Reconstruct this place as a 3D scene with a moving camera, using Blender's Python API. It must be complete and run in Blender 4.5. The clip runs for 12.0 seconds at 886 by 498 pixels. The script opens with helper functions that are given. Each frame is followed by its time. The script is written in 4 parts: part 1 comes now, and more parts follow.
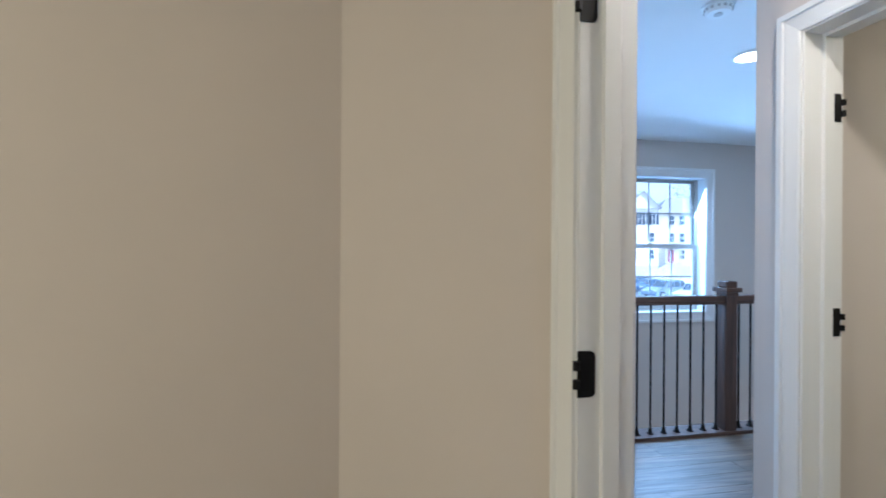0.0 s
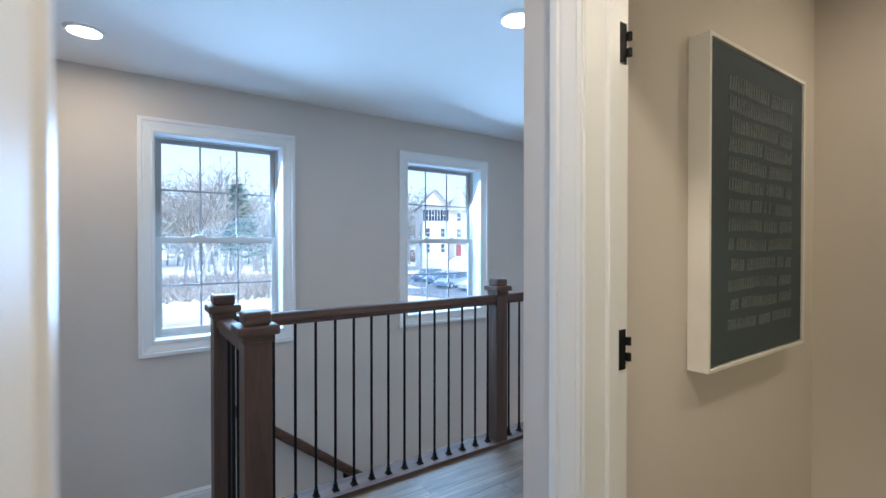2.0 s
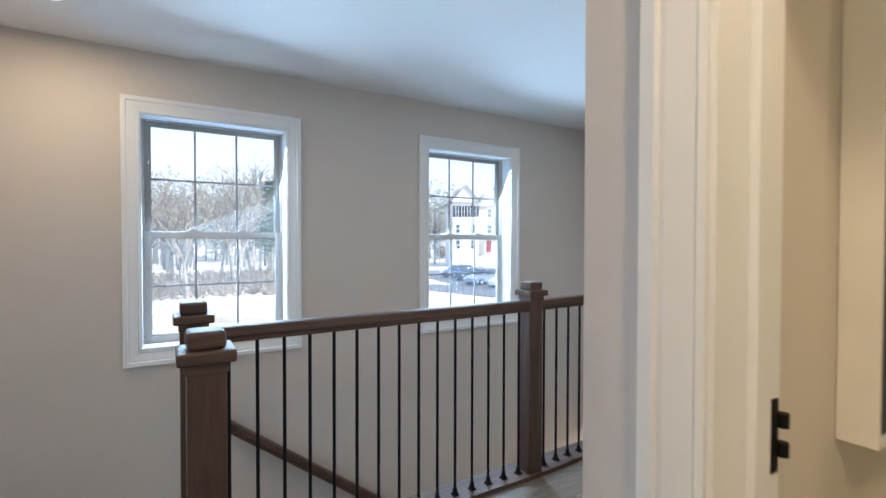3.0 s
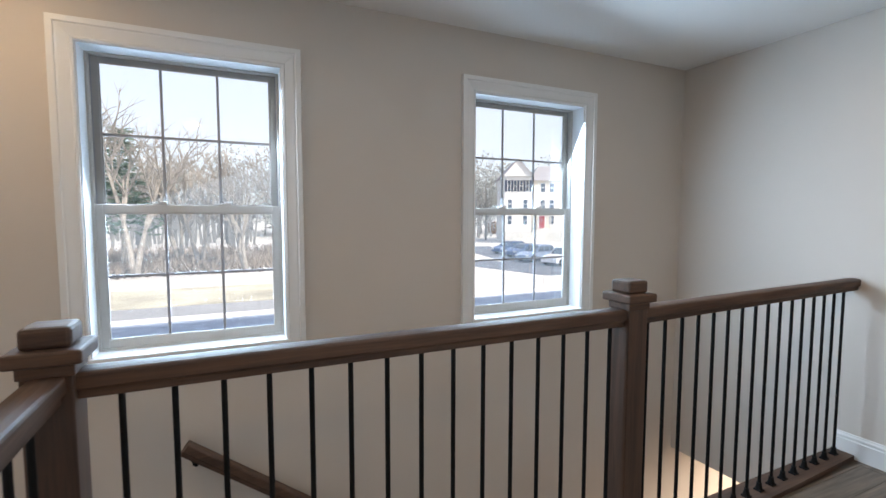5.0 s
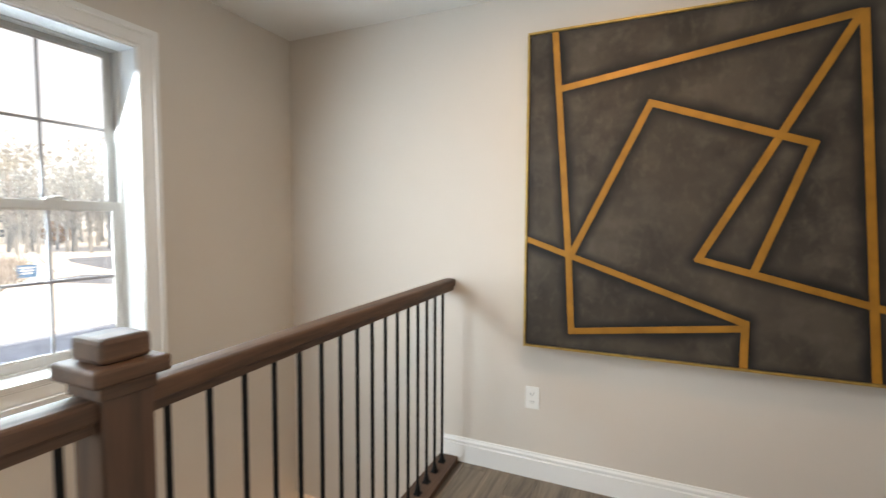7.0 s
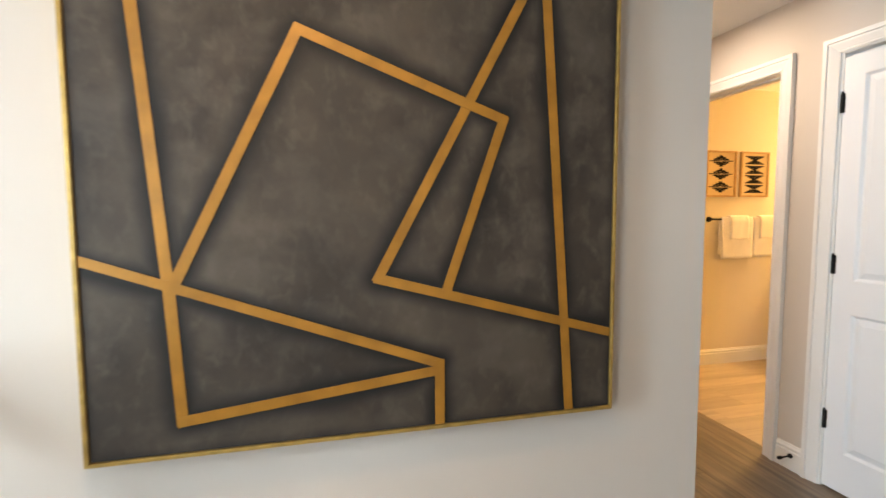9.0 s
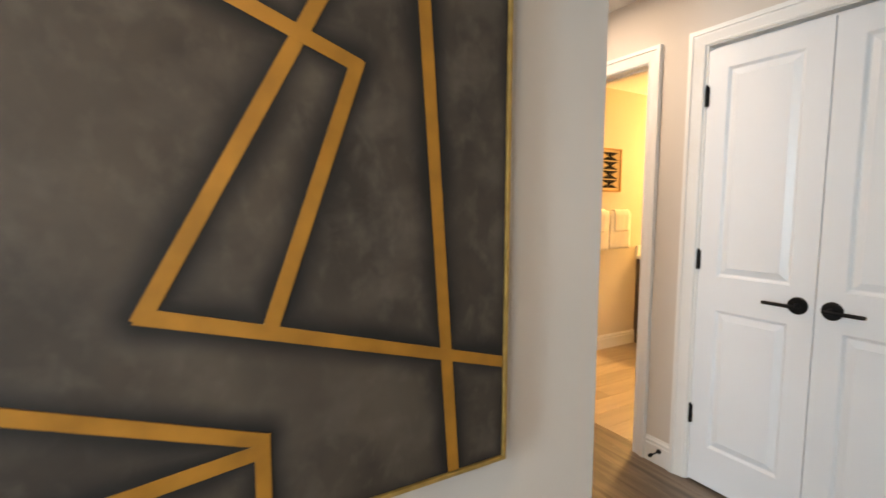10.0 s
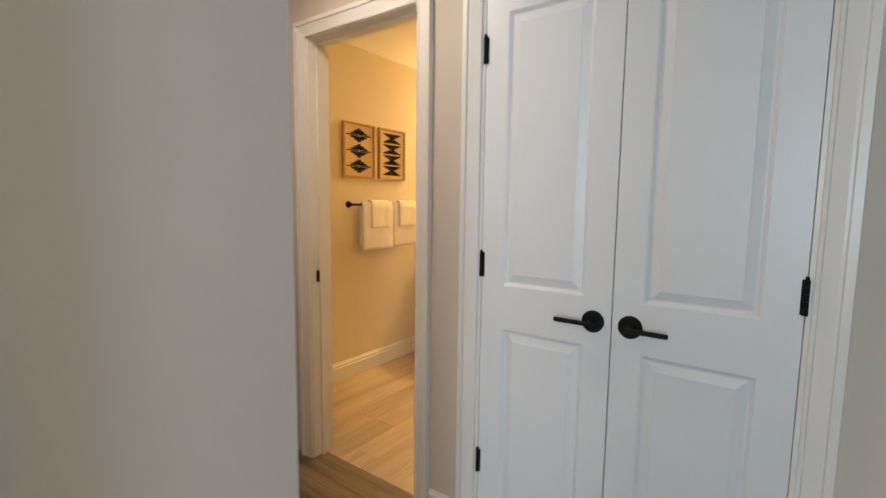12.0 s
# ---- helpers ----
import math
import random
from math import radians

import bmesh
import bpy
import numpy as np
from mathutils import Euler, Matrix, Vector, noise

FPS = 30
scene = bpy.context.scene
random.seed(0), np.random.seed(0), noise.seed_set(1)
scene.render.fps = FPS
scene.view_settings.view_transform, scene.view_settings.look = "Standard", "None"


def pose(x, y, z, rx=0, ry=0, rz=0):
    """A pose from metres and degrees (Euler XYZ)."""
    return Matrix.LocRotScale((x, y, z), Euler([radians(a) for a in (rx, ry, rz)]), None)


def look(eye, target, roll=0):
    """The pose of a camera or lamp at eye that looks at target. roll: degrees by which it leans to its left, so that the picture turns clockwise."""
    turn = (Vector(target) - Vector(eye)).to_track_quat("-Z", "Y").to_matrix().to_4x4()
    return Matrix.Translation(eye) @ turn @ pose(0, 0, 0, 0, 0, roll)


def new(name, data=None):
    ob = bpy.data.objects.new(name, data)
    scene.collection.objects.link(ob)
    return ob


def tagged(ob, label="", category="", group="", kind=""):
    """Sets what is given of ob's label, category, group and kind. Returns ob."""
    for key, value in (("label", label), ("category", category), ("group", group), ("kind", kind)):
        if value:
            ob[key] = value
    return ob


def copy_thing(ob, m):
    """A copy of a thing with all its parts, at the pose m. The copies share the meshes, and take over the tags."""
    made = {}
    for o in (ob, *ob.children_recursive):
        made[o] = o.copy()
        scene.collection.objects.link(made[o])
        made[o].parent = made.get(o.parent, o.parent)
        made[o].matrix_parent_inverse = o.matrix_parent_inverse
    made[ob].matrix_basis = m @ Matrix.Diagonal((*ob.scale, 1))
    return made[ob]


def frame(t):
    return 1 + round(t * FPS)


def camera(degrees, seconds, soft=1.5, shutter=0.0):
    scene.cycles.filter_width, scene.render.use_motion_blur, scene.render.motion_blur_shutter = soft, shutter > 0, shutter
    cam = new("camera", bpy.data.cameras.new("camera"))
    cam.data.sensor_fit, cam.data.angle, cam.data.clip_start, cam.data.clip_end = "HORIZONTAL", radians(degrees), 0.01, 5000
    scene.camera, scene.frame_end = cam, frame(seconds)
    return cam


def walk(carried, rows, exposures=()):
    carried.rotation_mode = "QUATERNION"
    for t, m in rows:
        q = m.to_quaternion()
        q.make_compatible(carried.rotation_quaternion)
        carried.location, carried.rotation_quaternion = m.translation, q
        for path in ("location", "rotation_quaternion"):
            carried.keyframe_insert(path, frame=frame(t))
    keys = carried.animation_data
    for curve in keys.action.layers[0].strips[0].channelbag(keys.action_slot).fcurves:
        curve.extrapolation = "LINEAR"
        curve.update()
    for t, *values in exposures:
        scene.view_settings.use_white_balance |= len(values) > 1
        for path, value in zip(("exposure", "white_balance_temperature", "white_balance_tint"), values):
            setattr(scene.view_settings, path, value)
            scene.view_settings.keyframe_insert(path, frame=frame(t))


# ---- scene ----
cam = camera(88.0, 12.0, shutter=0.3)
PATH = [
    (0, (2.006, 1.811, 1.307), (2.37, 3.778, 1.307), 0.4),
    (0.8, (2.226, 2.087, 1.306), (3.03, 3.919, 1.301), 0.2),
    (1, (2.275, 2.148, 1.309), (3.173, 3.935, 1.298), 0.2),
    (1.2, (2.335, 2.193, 1.310), (3.322, 3.932, 1.293), 0.3),
    (1.5, (2.42, 2.252, 1.312), (3.501, 3.934, 1.296), 0.2),
    (2, (2.59, 2.406, 1.317), (3.734, 4.047, 1.298), 0.0),
    (2.5, (2.729, 2.572, 1.323), (3.854, 4.225, 1.294), 0.0),
    (3, (2.877, 2.75, 1.318), (3.91, 4.462, 1.282), 0.1),
    (5, (3.318, 3.474, 1.32), (4.153, 5.286, 1.177), 0.1),
    (5.5, (3.454, 3.603, 1.315), (4.565, 5.261, 1.172), 0.1),
    (6, (3.689, 3.694, 1.315), (5.179, 5.022, 1.181), 0.2),
    (6.5, (3.888, 3.77, 1.308), (5.551, 4.874, 1.181), 0.2),
    (7, (4.134, 3.819, 1.295), (5.955, 4.637, 1.172), 0.3),
    (7.5, (4.36, 3.829, 1.282), (6.302, 4.294, 1.175), 0.1),
    (9.5, (5.24, 3.681, 1.322), (7.095, 2.953, 1.157), 0.0),
    (10, (5.428, 3.575, 1.319), (7.151, 2.575, 1.139), 0.2),
    (10.5, (5.545, 3.428, 1.323), (7.018, 2.091, 1.12), 0.3),
    (11, (5.663, 3.258, 1.322), (6.961, 1.752, 1.108), 0.2),
    (11.5, (5.761, 3.104, 1.32), (6.999, 1.549, 1.097), 0.2),
    (12, (5.823, 2.877, 1.303), (6.994, 1.269, 1.098), 0.7),
]
EXPOSURES = [(0.0, 0.62, 4800, 11), (0.5, 0.60, 4800, 10), (1.0, 0.62, 4700, 9), (1.5, 0.58, 4850, 9), (2.5, 0.53, 5850, 12), (3.2, 0.53, 6300, 13), (5.0, 0.30, 7100, 17), (5.5, 0.30, 8000, 20), (6.0, 0.56, 8300, 21), (7.0, 0.72, 9000, 20), (7.5, 1.22, 9200, 20), (9.5, 1.06, 8300, 17), (10.5, 0.98, 8900, 18), (11.0, 0.90, 8700, 17), (11.6, 0.74, 8200, 16), (12.0, 0.52, 7800, 14)]
walk(cam, [(t, look(eye, target, roll)) for t, eye, target, roll in PATH], EXPOSURES)

# ---- world and light ----
H = 2.39          # ceiling height
world = bpy.data.worlds.new("sky")
scene.world = world
world.use_nodes = True
wn, wl = world.node_tree.nodes, world.node_tree.links
sky = wn.new("ShaderNodeTexSky")
sky.sky_type = "NISHITA"
sky.sun_disc = False
sky.air_density, sky.dust_density, sky.ozone_density = 1.2, 1.0, 2.0
sky.sun_elevation, sky.sun_rotation = radians(46), radians(150)
wn["Background"].inputs[1].default_value = 0.15
haze = wn.new("ShaderNodeMixRGB")          # thin high cloud that whitens the sky
haze.inputs[0].default_value = 0.6
haze.inputs[2].default_value = (6.6, 7.2, 8.8, 1)
wl.new(sky.outputs[0], haze.inputs[1])
wl.new(haze.outputs[0], wn["Background"].inputs[0])


def lamp(name, kind, energy, m, colour=(1, 1, 1), **more):
    data = bpy.data.lights.new(name, kind)
    data.energy, data.color = energy, colour
    ob = new(name, data)
    ob.matrix_world = m
    if "size" in more:
        data.shape, data.size = "RECTANGLE", more["size"]
        data.size_y = more.get("size_y", more["size"])
    if "disc" in more:
        data.shape, data.size = "DISK", more["disc"]
    if "angle" in more:
        data.angle = radians(more["angle"])
    return ob


SUN = Vector((math.sin(radians(150)) * math.cos(radians(46)), math.cos(radians(150)) * math.cos(radians(46)), math.sin(radians(46))))
lamp("sun", "SUN", 5.0, look(SUN * 50, (0, 0, 0)), (1.0, 0.95, 0.88), angle=0.5)
WARM = (1.0, 0.76, 0.48)
DAY = (0.50, 0.75, 1.0)
for name, x in (("window_light_west", 3.16), ("window_light_east", 5.03)):
    wlamp = lamp(name, "AREA", 47, look((x, 6.085, 1.37), (x + 0.36, 4.4, 0.46)), DAY, size=0.76, size_y=1.28)
    wlamp.data.spread = radians(160)
    lamp(name + "_sky", "AREA", 8.5, look((x, 6.10, 1.365), (x, 4.4, 1.30)), (0.33, 0.64, 1.0), size=0.80, size_y=1.33)
# added fill for the two side rooms, no known source, behind the camera's way
lamp("bedroom_fill", "AREA", 60, look((-1.15, 1.2, 1.5), (1.5, 2.4, 1.4)), (1.0, 0.79, 0.45), size=1.5, size_y=1.3)
lamp("side_room_fill", "AREA", 9.0, look((4.3, -0.35, 1.4), (4.1, 2.0, 1.2)), (0.97, 0.83, 0.42), size=1.2, size_y=1.3)


# ---- materials ----
def mat(name, colour, rough=0.6, metal=0.0, scale=0.0, amount=0.06, bump=0.0, bscale=200.0, dark=None, spec=None):
    """Colour with soft large-scale variation, and fine relief."""
    m = bpy.data.materials.new(name)
    m.use_nodes = True
    n, l = m.node_tree.nodes, m.node_tree.links
    b = n["Principled BSDF"]
    b.inputs["Base Color"].default_value = (*colour, 1)
    b.inputs["Roughness"].default_value = rough
    b.inputs["Metallic"].default_value = metal
    if spec is not None:
        b.inputs["Specular IOR Level"].default_value = spec
    co = n.new("ShaderNodeTexCoord")
    if scale:
        t = n.new("ShaderNodeTexNoise")
        t.inputs["Scale"].default_value, t.inputs["Detail"].default_value = scale, 6
        l.new(co.outputs["Object"], t.inputs["Vector"])
        r = n.new("ShaderNodeValToRGB")
        d = dark or tuple(c * (1 - amount) for c in colour)
        r.color_ramp.elements[0].position, r.color_ramp.elements[1].position = 0.35, 0.65
        r.color_ramp.elements[0].color = (*d, 1)
        r.color_ramp.elements[1].color = (*[min(1, c * (1 + amount * 0.5)) for c in colour], 1)
        l.new(t.outputs[0], r.inputs[0])
        l.new(r.outputs[0], b.inputs["Base Color"])
        rr = n.new("ShaderNodeMapRange")
        rr.inputs["To Min"].default_value, rr.inputs["To Max"].default_value = rough * 0.88, min(1, rough * 1.12)
        l.new(t.outputs[0], rr.inputs[0])
        l.new(rr.outputs[0], b.inputs["Roughness"])
    if bump:
        t2 = n.new("ShaderNodeTexNoise")
        t2.inputs["Scale"].default_value, t2.inputs["Detail"].default_value = bscale, 4
        l.new(co.outputs["Object"], t2.inputs["Vector"])
        bp = n.new("ShaderNodeBump")
        bp.inputs["Strength"].default_value, bp.inputs["Distance"].default_value = bump, 0.002
        l.new(t2.outputs[0], bp.inputs["Height"])
        l.new(bp.outputs[0], b.inputs["Normal"])
    return m


def wood(name, light, dark, rough=0.45, axis="x", ring=9.0, vary=0.0, fine=1.0, rings=0.0):
    """Long grain along one axis of the object."""
    m = bpy.data.materials.new(name)
    m.use_nodes = True
    n, l = m.node_tree.nodes, m.node_tree.links
    b = n["Principled BSDF"]
    co = n.new("ShaderNodeTexCoord")
    info = n.new("ShaderNodeObjectInfo")
    add = n.new("ShaderNodeVectorMath")
    add.operation = "MULTIPLY_ADD"
    comb = n.new("ShaderNodeCombineXYZ")
    for i in range(3):
        l.new(info.outputs["Random"], comb.inputs[i])
    add.inputs[1].default_value = (37, 37, 37)
    l.new(comb.outputs[0], add.inputs[0])
    l.new(co.outputs["Object"], add.inputs[2])
    mp = n.new("ShaderNodeMapping")
    s = [1.0, 1.0, 1.0]
    for i, a in enumerate("xyz"):
        s[i] = 0.07 if a == axis else 1.0
    mp.inputs["Scale"].default_value = s
    l.new(add.outputs[0], mp.inputs["Vector"])
    w = n.new("ShaderNodeTexNoise")
    w.inputs["Scale"].default_value, w.inputs["Detail"].default_value, w.inputs["Distortion"].default_value = ring, 5, 1.6
    l.new(mp.outputs[0], w.inputs["Vector"])
    f = n.new("ShaderNodeTexNoise")
    f.inputs["Scale"].default_value, f.inputs["Detail"].default_value = 160 * fine, 3
    l.new(mp.outputs[0], f.inputs["Vector"])
    mx = n.new("ShaderNodeMath")
    mx.operation = "MULTIPLY_ADD"
    mx.inputs[1].default_value = 0.45
    l.new(f.outputs[0], mx.inputs[0])
    l.new(w.outputs[0], mx.inputs[2])
    if rings:                                # growth rings that open into long arches
        arch, big, wave, put = (n.new("ShaderNodeTexNoise"), n.new("ShaderNodeMath"), n.new("ShaderNodeMath"), n.new("ShaderNodeMath"))
        arch.inputs["Scale"].default_value, arch.inputs["Detail"].default_value = ring * 0.55, 1
        l.new(mp.outputs[0], arch.inputs["Vector"])
        big.operation, wave.operation, put.operation = "MULTIPLY", "SINE", "MULTIPLY_ADD"
        big.inputs[1].default_value, put.inputs[1].default_value = 130, rings
        l.new(arch.outputs[0], big.inputs[0])
        l.new(big.outputs[0], wave.inputs[0])
        l.new(wave.outputs[0], put.inputs[0])
        l.new(mx.outputs[0], put.inputs[2])
        mx = put
    r = n.new("ShaderNodeValToRGB")
    r.color_ramp.elements[0].position, r.color_ramp.elements[1].position = 0.52, 0.92
    r.color_ramp.elements[0].color, r.color_ramp.elements[1].color = (*dark, 1), (*light, 1)
    l.new(mx.outputs[0], r.inputs[0])
    hs = n.new("ShaderNodeHueSaturation")
    mr = n.new("ShaderNodeMapRange")
    mr.inputs["To Min"].default_value, mr.inputs["To Max"].default_value = 1 - vary, 1 + vary
    l.new(info.outputs["Random"], mr.inputs[0])
    l.new(mr.outputs[0], hs.inputs["Value"])
    l.new(r.outputs[0], hs.inputs["Color"])
    l.new(hs.outputs[0], b.inputs["Base Color"])
    b.inputs["Roughness"].default_value = rough
    bp = n.new("ShaderNodeBump")
    bp.inputs["Strength"].default_value, bp.inputs["Distance"].default_value = 0.25, 0.001
    l.new(mx.outputs[0], bp.inputs["Height"])
    l.new(bp.outputs[0], b.inputs["Normal"])
    return m


def glow(name, colour, strength):
    m = bpy.data.materials.new(name)
    m.use_nodes = True
    b = m.node_tree.nodes["Principled BSDF"]
    b.inputs["Base Color"].default_value = (0.8, 0.8, 0.8, 1)
    b.inputs["Emission Color"].default_value = (*colour, 1)
    b.inputs["Emission Strength"].default_value = strength
    return m


def glassy(name):
    m = bpy.data.materials.new(name)
    m.use_nodes = True
    n, l = m.node_tree.nodes, m.node_tree.links
    out = n["Material Output"]
    tr, gl, mix, fr = n.new("ShaderNodeBsdfTransparent"), n.new("ShaderNodeBsdfGlossy"), n.new("ShaderNodeMixShader"), n.new("ShaderNodeFresnel")
    tr.inputs[0].default_value = (0.96, 0.98, 0.98, 1)
    gl.inputs["Roughness"].default_value = 0.02
    fr.inputs[0].default_value = 1.45
    l.new(fr.outputs[0], mix.inputs[0])
    l.new(tr.outputs[0], mix.inputs[1])
    l.new(gl.outputs[0], mix.inputs[2])
    veil, veiled = n.new("ShaderNodeBsdfTranslucent"), n.new("ShaderNodeMixShader")      # faint veil added to wash out the view like haze and glare
    veiled.inputs[0].default_value = 0.007
    l.new(mix.outputs[0], veiled.inputs[1])
    l.new(veil.outputs[0], veiled.inputs[2])
    l.new(veiled.outputs[0], out.inputs[0])
    return m


M_WALL = mat("wall_paint", (0.60, 0.545, 0.492), 0.85, scale=1.3, amount=0.03, bump=0.15, bscale=260)
M_CEIL = mat("ceiling_paint", (0.78, 0.77, 0.75), 0.9, scale=1.0, amount=0.02, bump=0.2, bscale=180)
M_TRIM = mat("trim_paint", (0.75, 0.75, 0.74), 0.36, scale=3, amount=0.01, bump=0.05, bscale=160)
M_DOOR = mat("door_paint", (0.72, 0.75, 0.785), 0.36, scale=2, amount=0.02, bump=0.12, bscale=90)
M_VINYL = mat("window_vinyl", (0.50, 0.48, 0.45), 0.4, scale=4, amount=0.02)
# Same vinyl darkened for the upper sash: backlit silhouette put into its colour.
M_VINYL_BACKLIT = mat("window_vinyl_outer", (0.36, 0.35, 0.33), 0.45, scale=4, amount=0.02)
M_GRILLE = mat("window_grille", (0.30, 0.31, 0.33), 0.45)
M_BLACK = mat("black_iron", (0.006, 0.0057, 0.0062), 0.55, scale=30, amount=0.25, spec=0.18)
M_RAIL = wood("stained_rail_wood", (0.112, 0.058, 0.034), (0.044, 0.022, 0.014), 0.62, "x", 14)
M_POST = wood("stained_post_wood", (0.095, 0.050, 0.032), (0.046, 0.025, 0.017), 0.48, "z", 14)
M_RAILY = wood("stained_rail_wood_cross", (0.112, 0.058, 0.034), (0.044, 0.022, 0.014), 0.62, "y", 14)
M_PLANK = wood("floor_oak", (0.205, 0.155, 0.112), (0.085, 0.062, 0.045), 0.42, "x", 12, 0.12, rings=0.06)
M_PLANKB = wood("bath_floor_plank", (0.50, 0.40, 0.29), (0.36, 0.28, 0.20), 0.4, "y", 5, 0.10, rings=0.035)
M_GLASS = glassy("clear_glass")
M_GOLD = mat("gold_paint", (0.37, 0.165, 0.024), 0.42, metal=0.25, scale=11, amount=0.20, bump=0.35, bscale=90)
M_GOLDF = mat("gold_frame", (0.50, 0.32, 0.10), 0.45, metal=0.6, scale=30, amount=0.2)
M_PLATE = mat("white_plastic", (0.78, 0.78, 0.76), 0.35)
M_TOWEL = mat("white_towel", (0.80, 0.77, 0.71), 0.95, scale=12, amount=0.04, bump=0.5, bscale=1400)
M_LAMP = glow("lamp_glow", (1.0, 0.88, 0.70), 5)


# ---- building helpers ----
def box(bm, x0, x1, y0, y1, z0, z1, bevel=0.0):
    vs = [bm.verts.new((x, y, z)) for x in (x0, x1) for y in (y0, y1) for z in (z0, z1)]
    fs = [bm.faces.new([vs[i] for i in q]) for q in ((0, 1, 3, 2), (4, 6, 7, 5), (0, 4, 5, 1), (2, 3, 7, 6), (0, 2, 6, 4), (1, 5, 7, 3))]
    if bevel:
        es = list({e for f in fs for e in f.edges})
        bmesh.ops.bevel(bm, geom=es, offset=bevel, segments=2, affect="EDGES", profile=0.5)
    return bm


def boxes(*rows, bevel=0.0):
    bm = bmesh.new()
    for r in rows:
        box(bm, *r, bevel=bevel)
    return bm


def part(name, bm, material, parent=None, label="", smooth=False):
    me = bpy.data.meshes.new(name)
    bmesh.ops.recalc_face_normals(bm, faces=bm.faces)
    bm.to_mesh(me)
    bm.free()
    if smooth:
        for p in me.polygons:
            p.use_smooth = True
    me.materials.append(material)
    ob = new(name, me)
    ob.parent = parent
    if label:
        ob["label"] = label
    return ob


def thing(name, place, label, category, group="", kind=""):
    ob = new(name)
    ob.empty_display_size = 0.1
    ob.matrix_world = place if isinstance(place, Matrix) else Matrix.Translation(place)
    return tagged(ob, label, category, group, kind)


def structure(name, bm, material, label="", parent=None):
    ob = part(name, bm, material, parent)
    return tagged(ob, label, name.split("_")[0], "", "structure")


def tube(bm, r, z0, z1, x=0.0, y=0.0, seg=16, r2=None, m=None):
    mm = Matrix.Translation((x, y, (z0 + z1) / 2))
    if m is not None:
        mm = m @ mm
    bmesh.ops.create_cone(bm, cap_ends=True, segments=seg, radius1=r, radius2=r if r2 is None else r2, depth=z1 - z0, matrix=mm)
    return bm


def sweep(profile, path, cyclic=False):
    """A closed profile of (across, out) swept along corner points in a plane, mitred. path: list of (point, across, out)."""
    bm = bmesh.new()
    rings = []
    for p, a, o in path:
        rings.append([bm.verts.new(Vector(p) + Vector(a) * u + Vector(o) * v) for u, v in profile])
    k = len(profile)
    for i in range(len(rings) - 1 + cyclic):
        r0, r1 = rings[i], rings[(i + 1) % len(rings)]
        for j in range(k):
            bm.faces.new((r0[j], r0[(j + 1) % k], r1[(j + 1) % k], r1[j]))
    if not cyclic:
        bm.faces.new(rings[0][::-1])
        bm.faces.new(rings[-1])
    return bm


CASING = [(0, 0), (0, 0.010), (0.010, 0.013), (0.014, 0.010), (0.030, 0.013), (0.052, 0.018), (0.060, 0.018), (0.064, 0.024), (0.086, 0.024), (0.088, 0.020), (0.088, 0)]
BASE = [(0, 0), (0, 0.016), (0.094, 0.016), (0.098, 0.010), (0.103, 0.010), (0.106, 0.014), (0.114, 0.014), (0.122, 0.008), (0.130, 0.006), (0.130, 0)]


DOOR_CASING = [(u * 0.82, v) for u, v in CASING]


def casing(name, a, b, z0, z1, origin, along, out, parent=None, four=False, label=""):
    """Mitred casing round an opening from a to b along a wall."""
    al, ou, up = Vector(along), Vector(out), Vector((0, 0, 1))
    o = Vector(origin)
    P = lambda s, z: o + al * s + up * z
    if four:
        path = [(P(a, z0), -al - up, ou), (P(a, z1), -al + up, ou), (P(b, z1), al + up, ou), (P(b, z0), al - up, ou)]
        bm = sweep(CASING, path, True)
    else:
        path = [(P(a, z0), -al, ou), (P(a, z1), -al + up, ou), (P(b, z1), al + up, ou), (P(b, z0), al, ou)]
        bm = sweep(DOOR_CASING, path)
    return structure(name, bm, M_TRIM, label or "white painted moulded casing", parent)


def baseboard(a, b, out, name="baseboard"):
    a, b = Vector((*a, 0)), Vector((*b, 0))
    bm = sweep(BASE, [(a, Vector((0, 0, 1)), Vector((*out, 0))), (b, Vector((0, 0, 1)), Vector((*out, 0)))])
    return structure(name, bm, M_TRIM, "white painted baseboard with a moulded top")


def jamb_lining(name, x0, x1, y0, y1, z1, axis, stop=0.0, parent=None):
    """Lining of a doorway: x0..x1 and y0..y1 bound the opening through the wall; axis is the way along the wall."""
    t = 0.018
    if axis == "x":
        rows = [(x0, x0 + t, y0, y1, 0, z1), (x1 - t, x1, y0, y1, 0, z1), (x0 + t, x1 - t, y0, y1, z1 - t, z1)]
        c0, c1 = stop, stop + 0.035
        rows += [(x0 + t, x0 + t + 0.011, c0, c1, 0, z1 - t - 0.011), (x1 - t - 0.011, x1 - t, c0, c1, 0, z1 - t - 0.011), (x0 + t, x1 - t, c0, c1, z1 - t - 0.011, z1 - t)]
    else:
        rows = [(x0, x1, y0, y0 + t, 0, z1), (x0, x1, y1 - t, y1, 0, z1), (x0, x1, y0 + t, y1 - t, z1 - t, z1)]
        c0, c1 = stop, stop + 0.035
        rows += [(c0, c1, y0 + t, y0 + t + 0.011, 0, z1 - t - 0.011), (c0, c1, y1 - t - 0.011, y1 - t, 0, z1 - t - 0.011), (c0, c1, y0 + t, y1 - t, z1 - t - 0.011, z1 - t)]
    ob = structure(name, boxes(*rows[:3], bevel=0.0012), M_TRIM, "white painted door lining", parent)
    part("stop_strip", boxes(*rows[3:], bevel=0.0012), M_TRIM, ob, "white painted stop strip")
    return ob


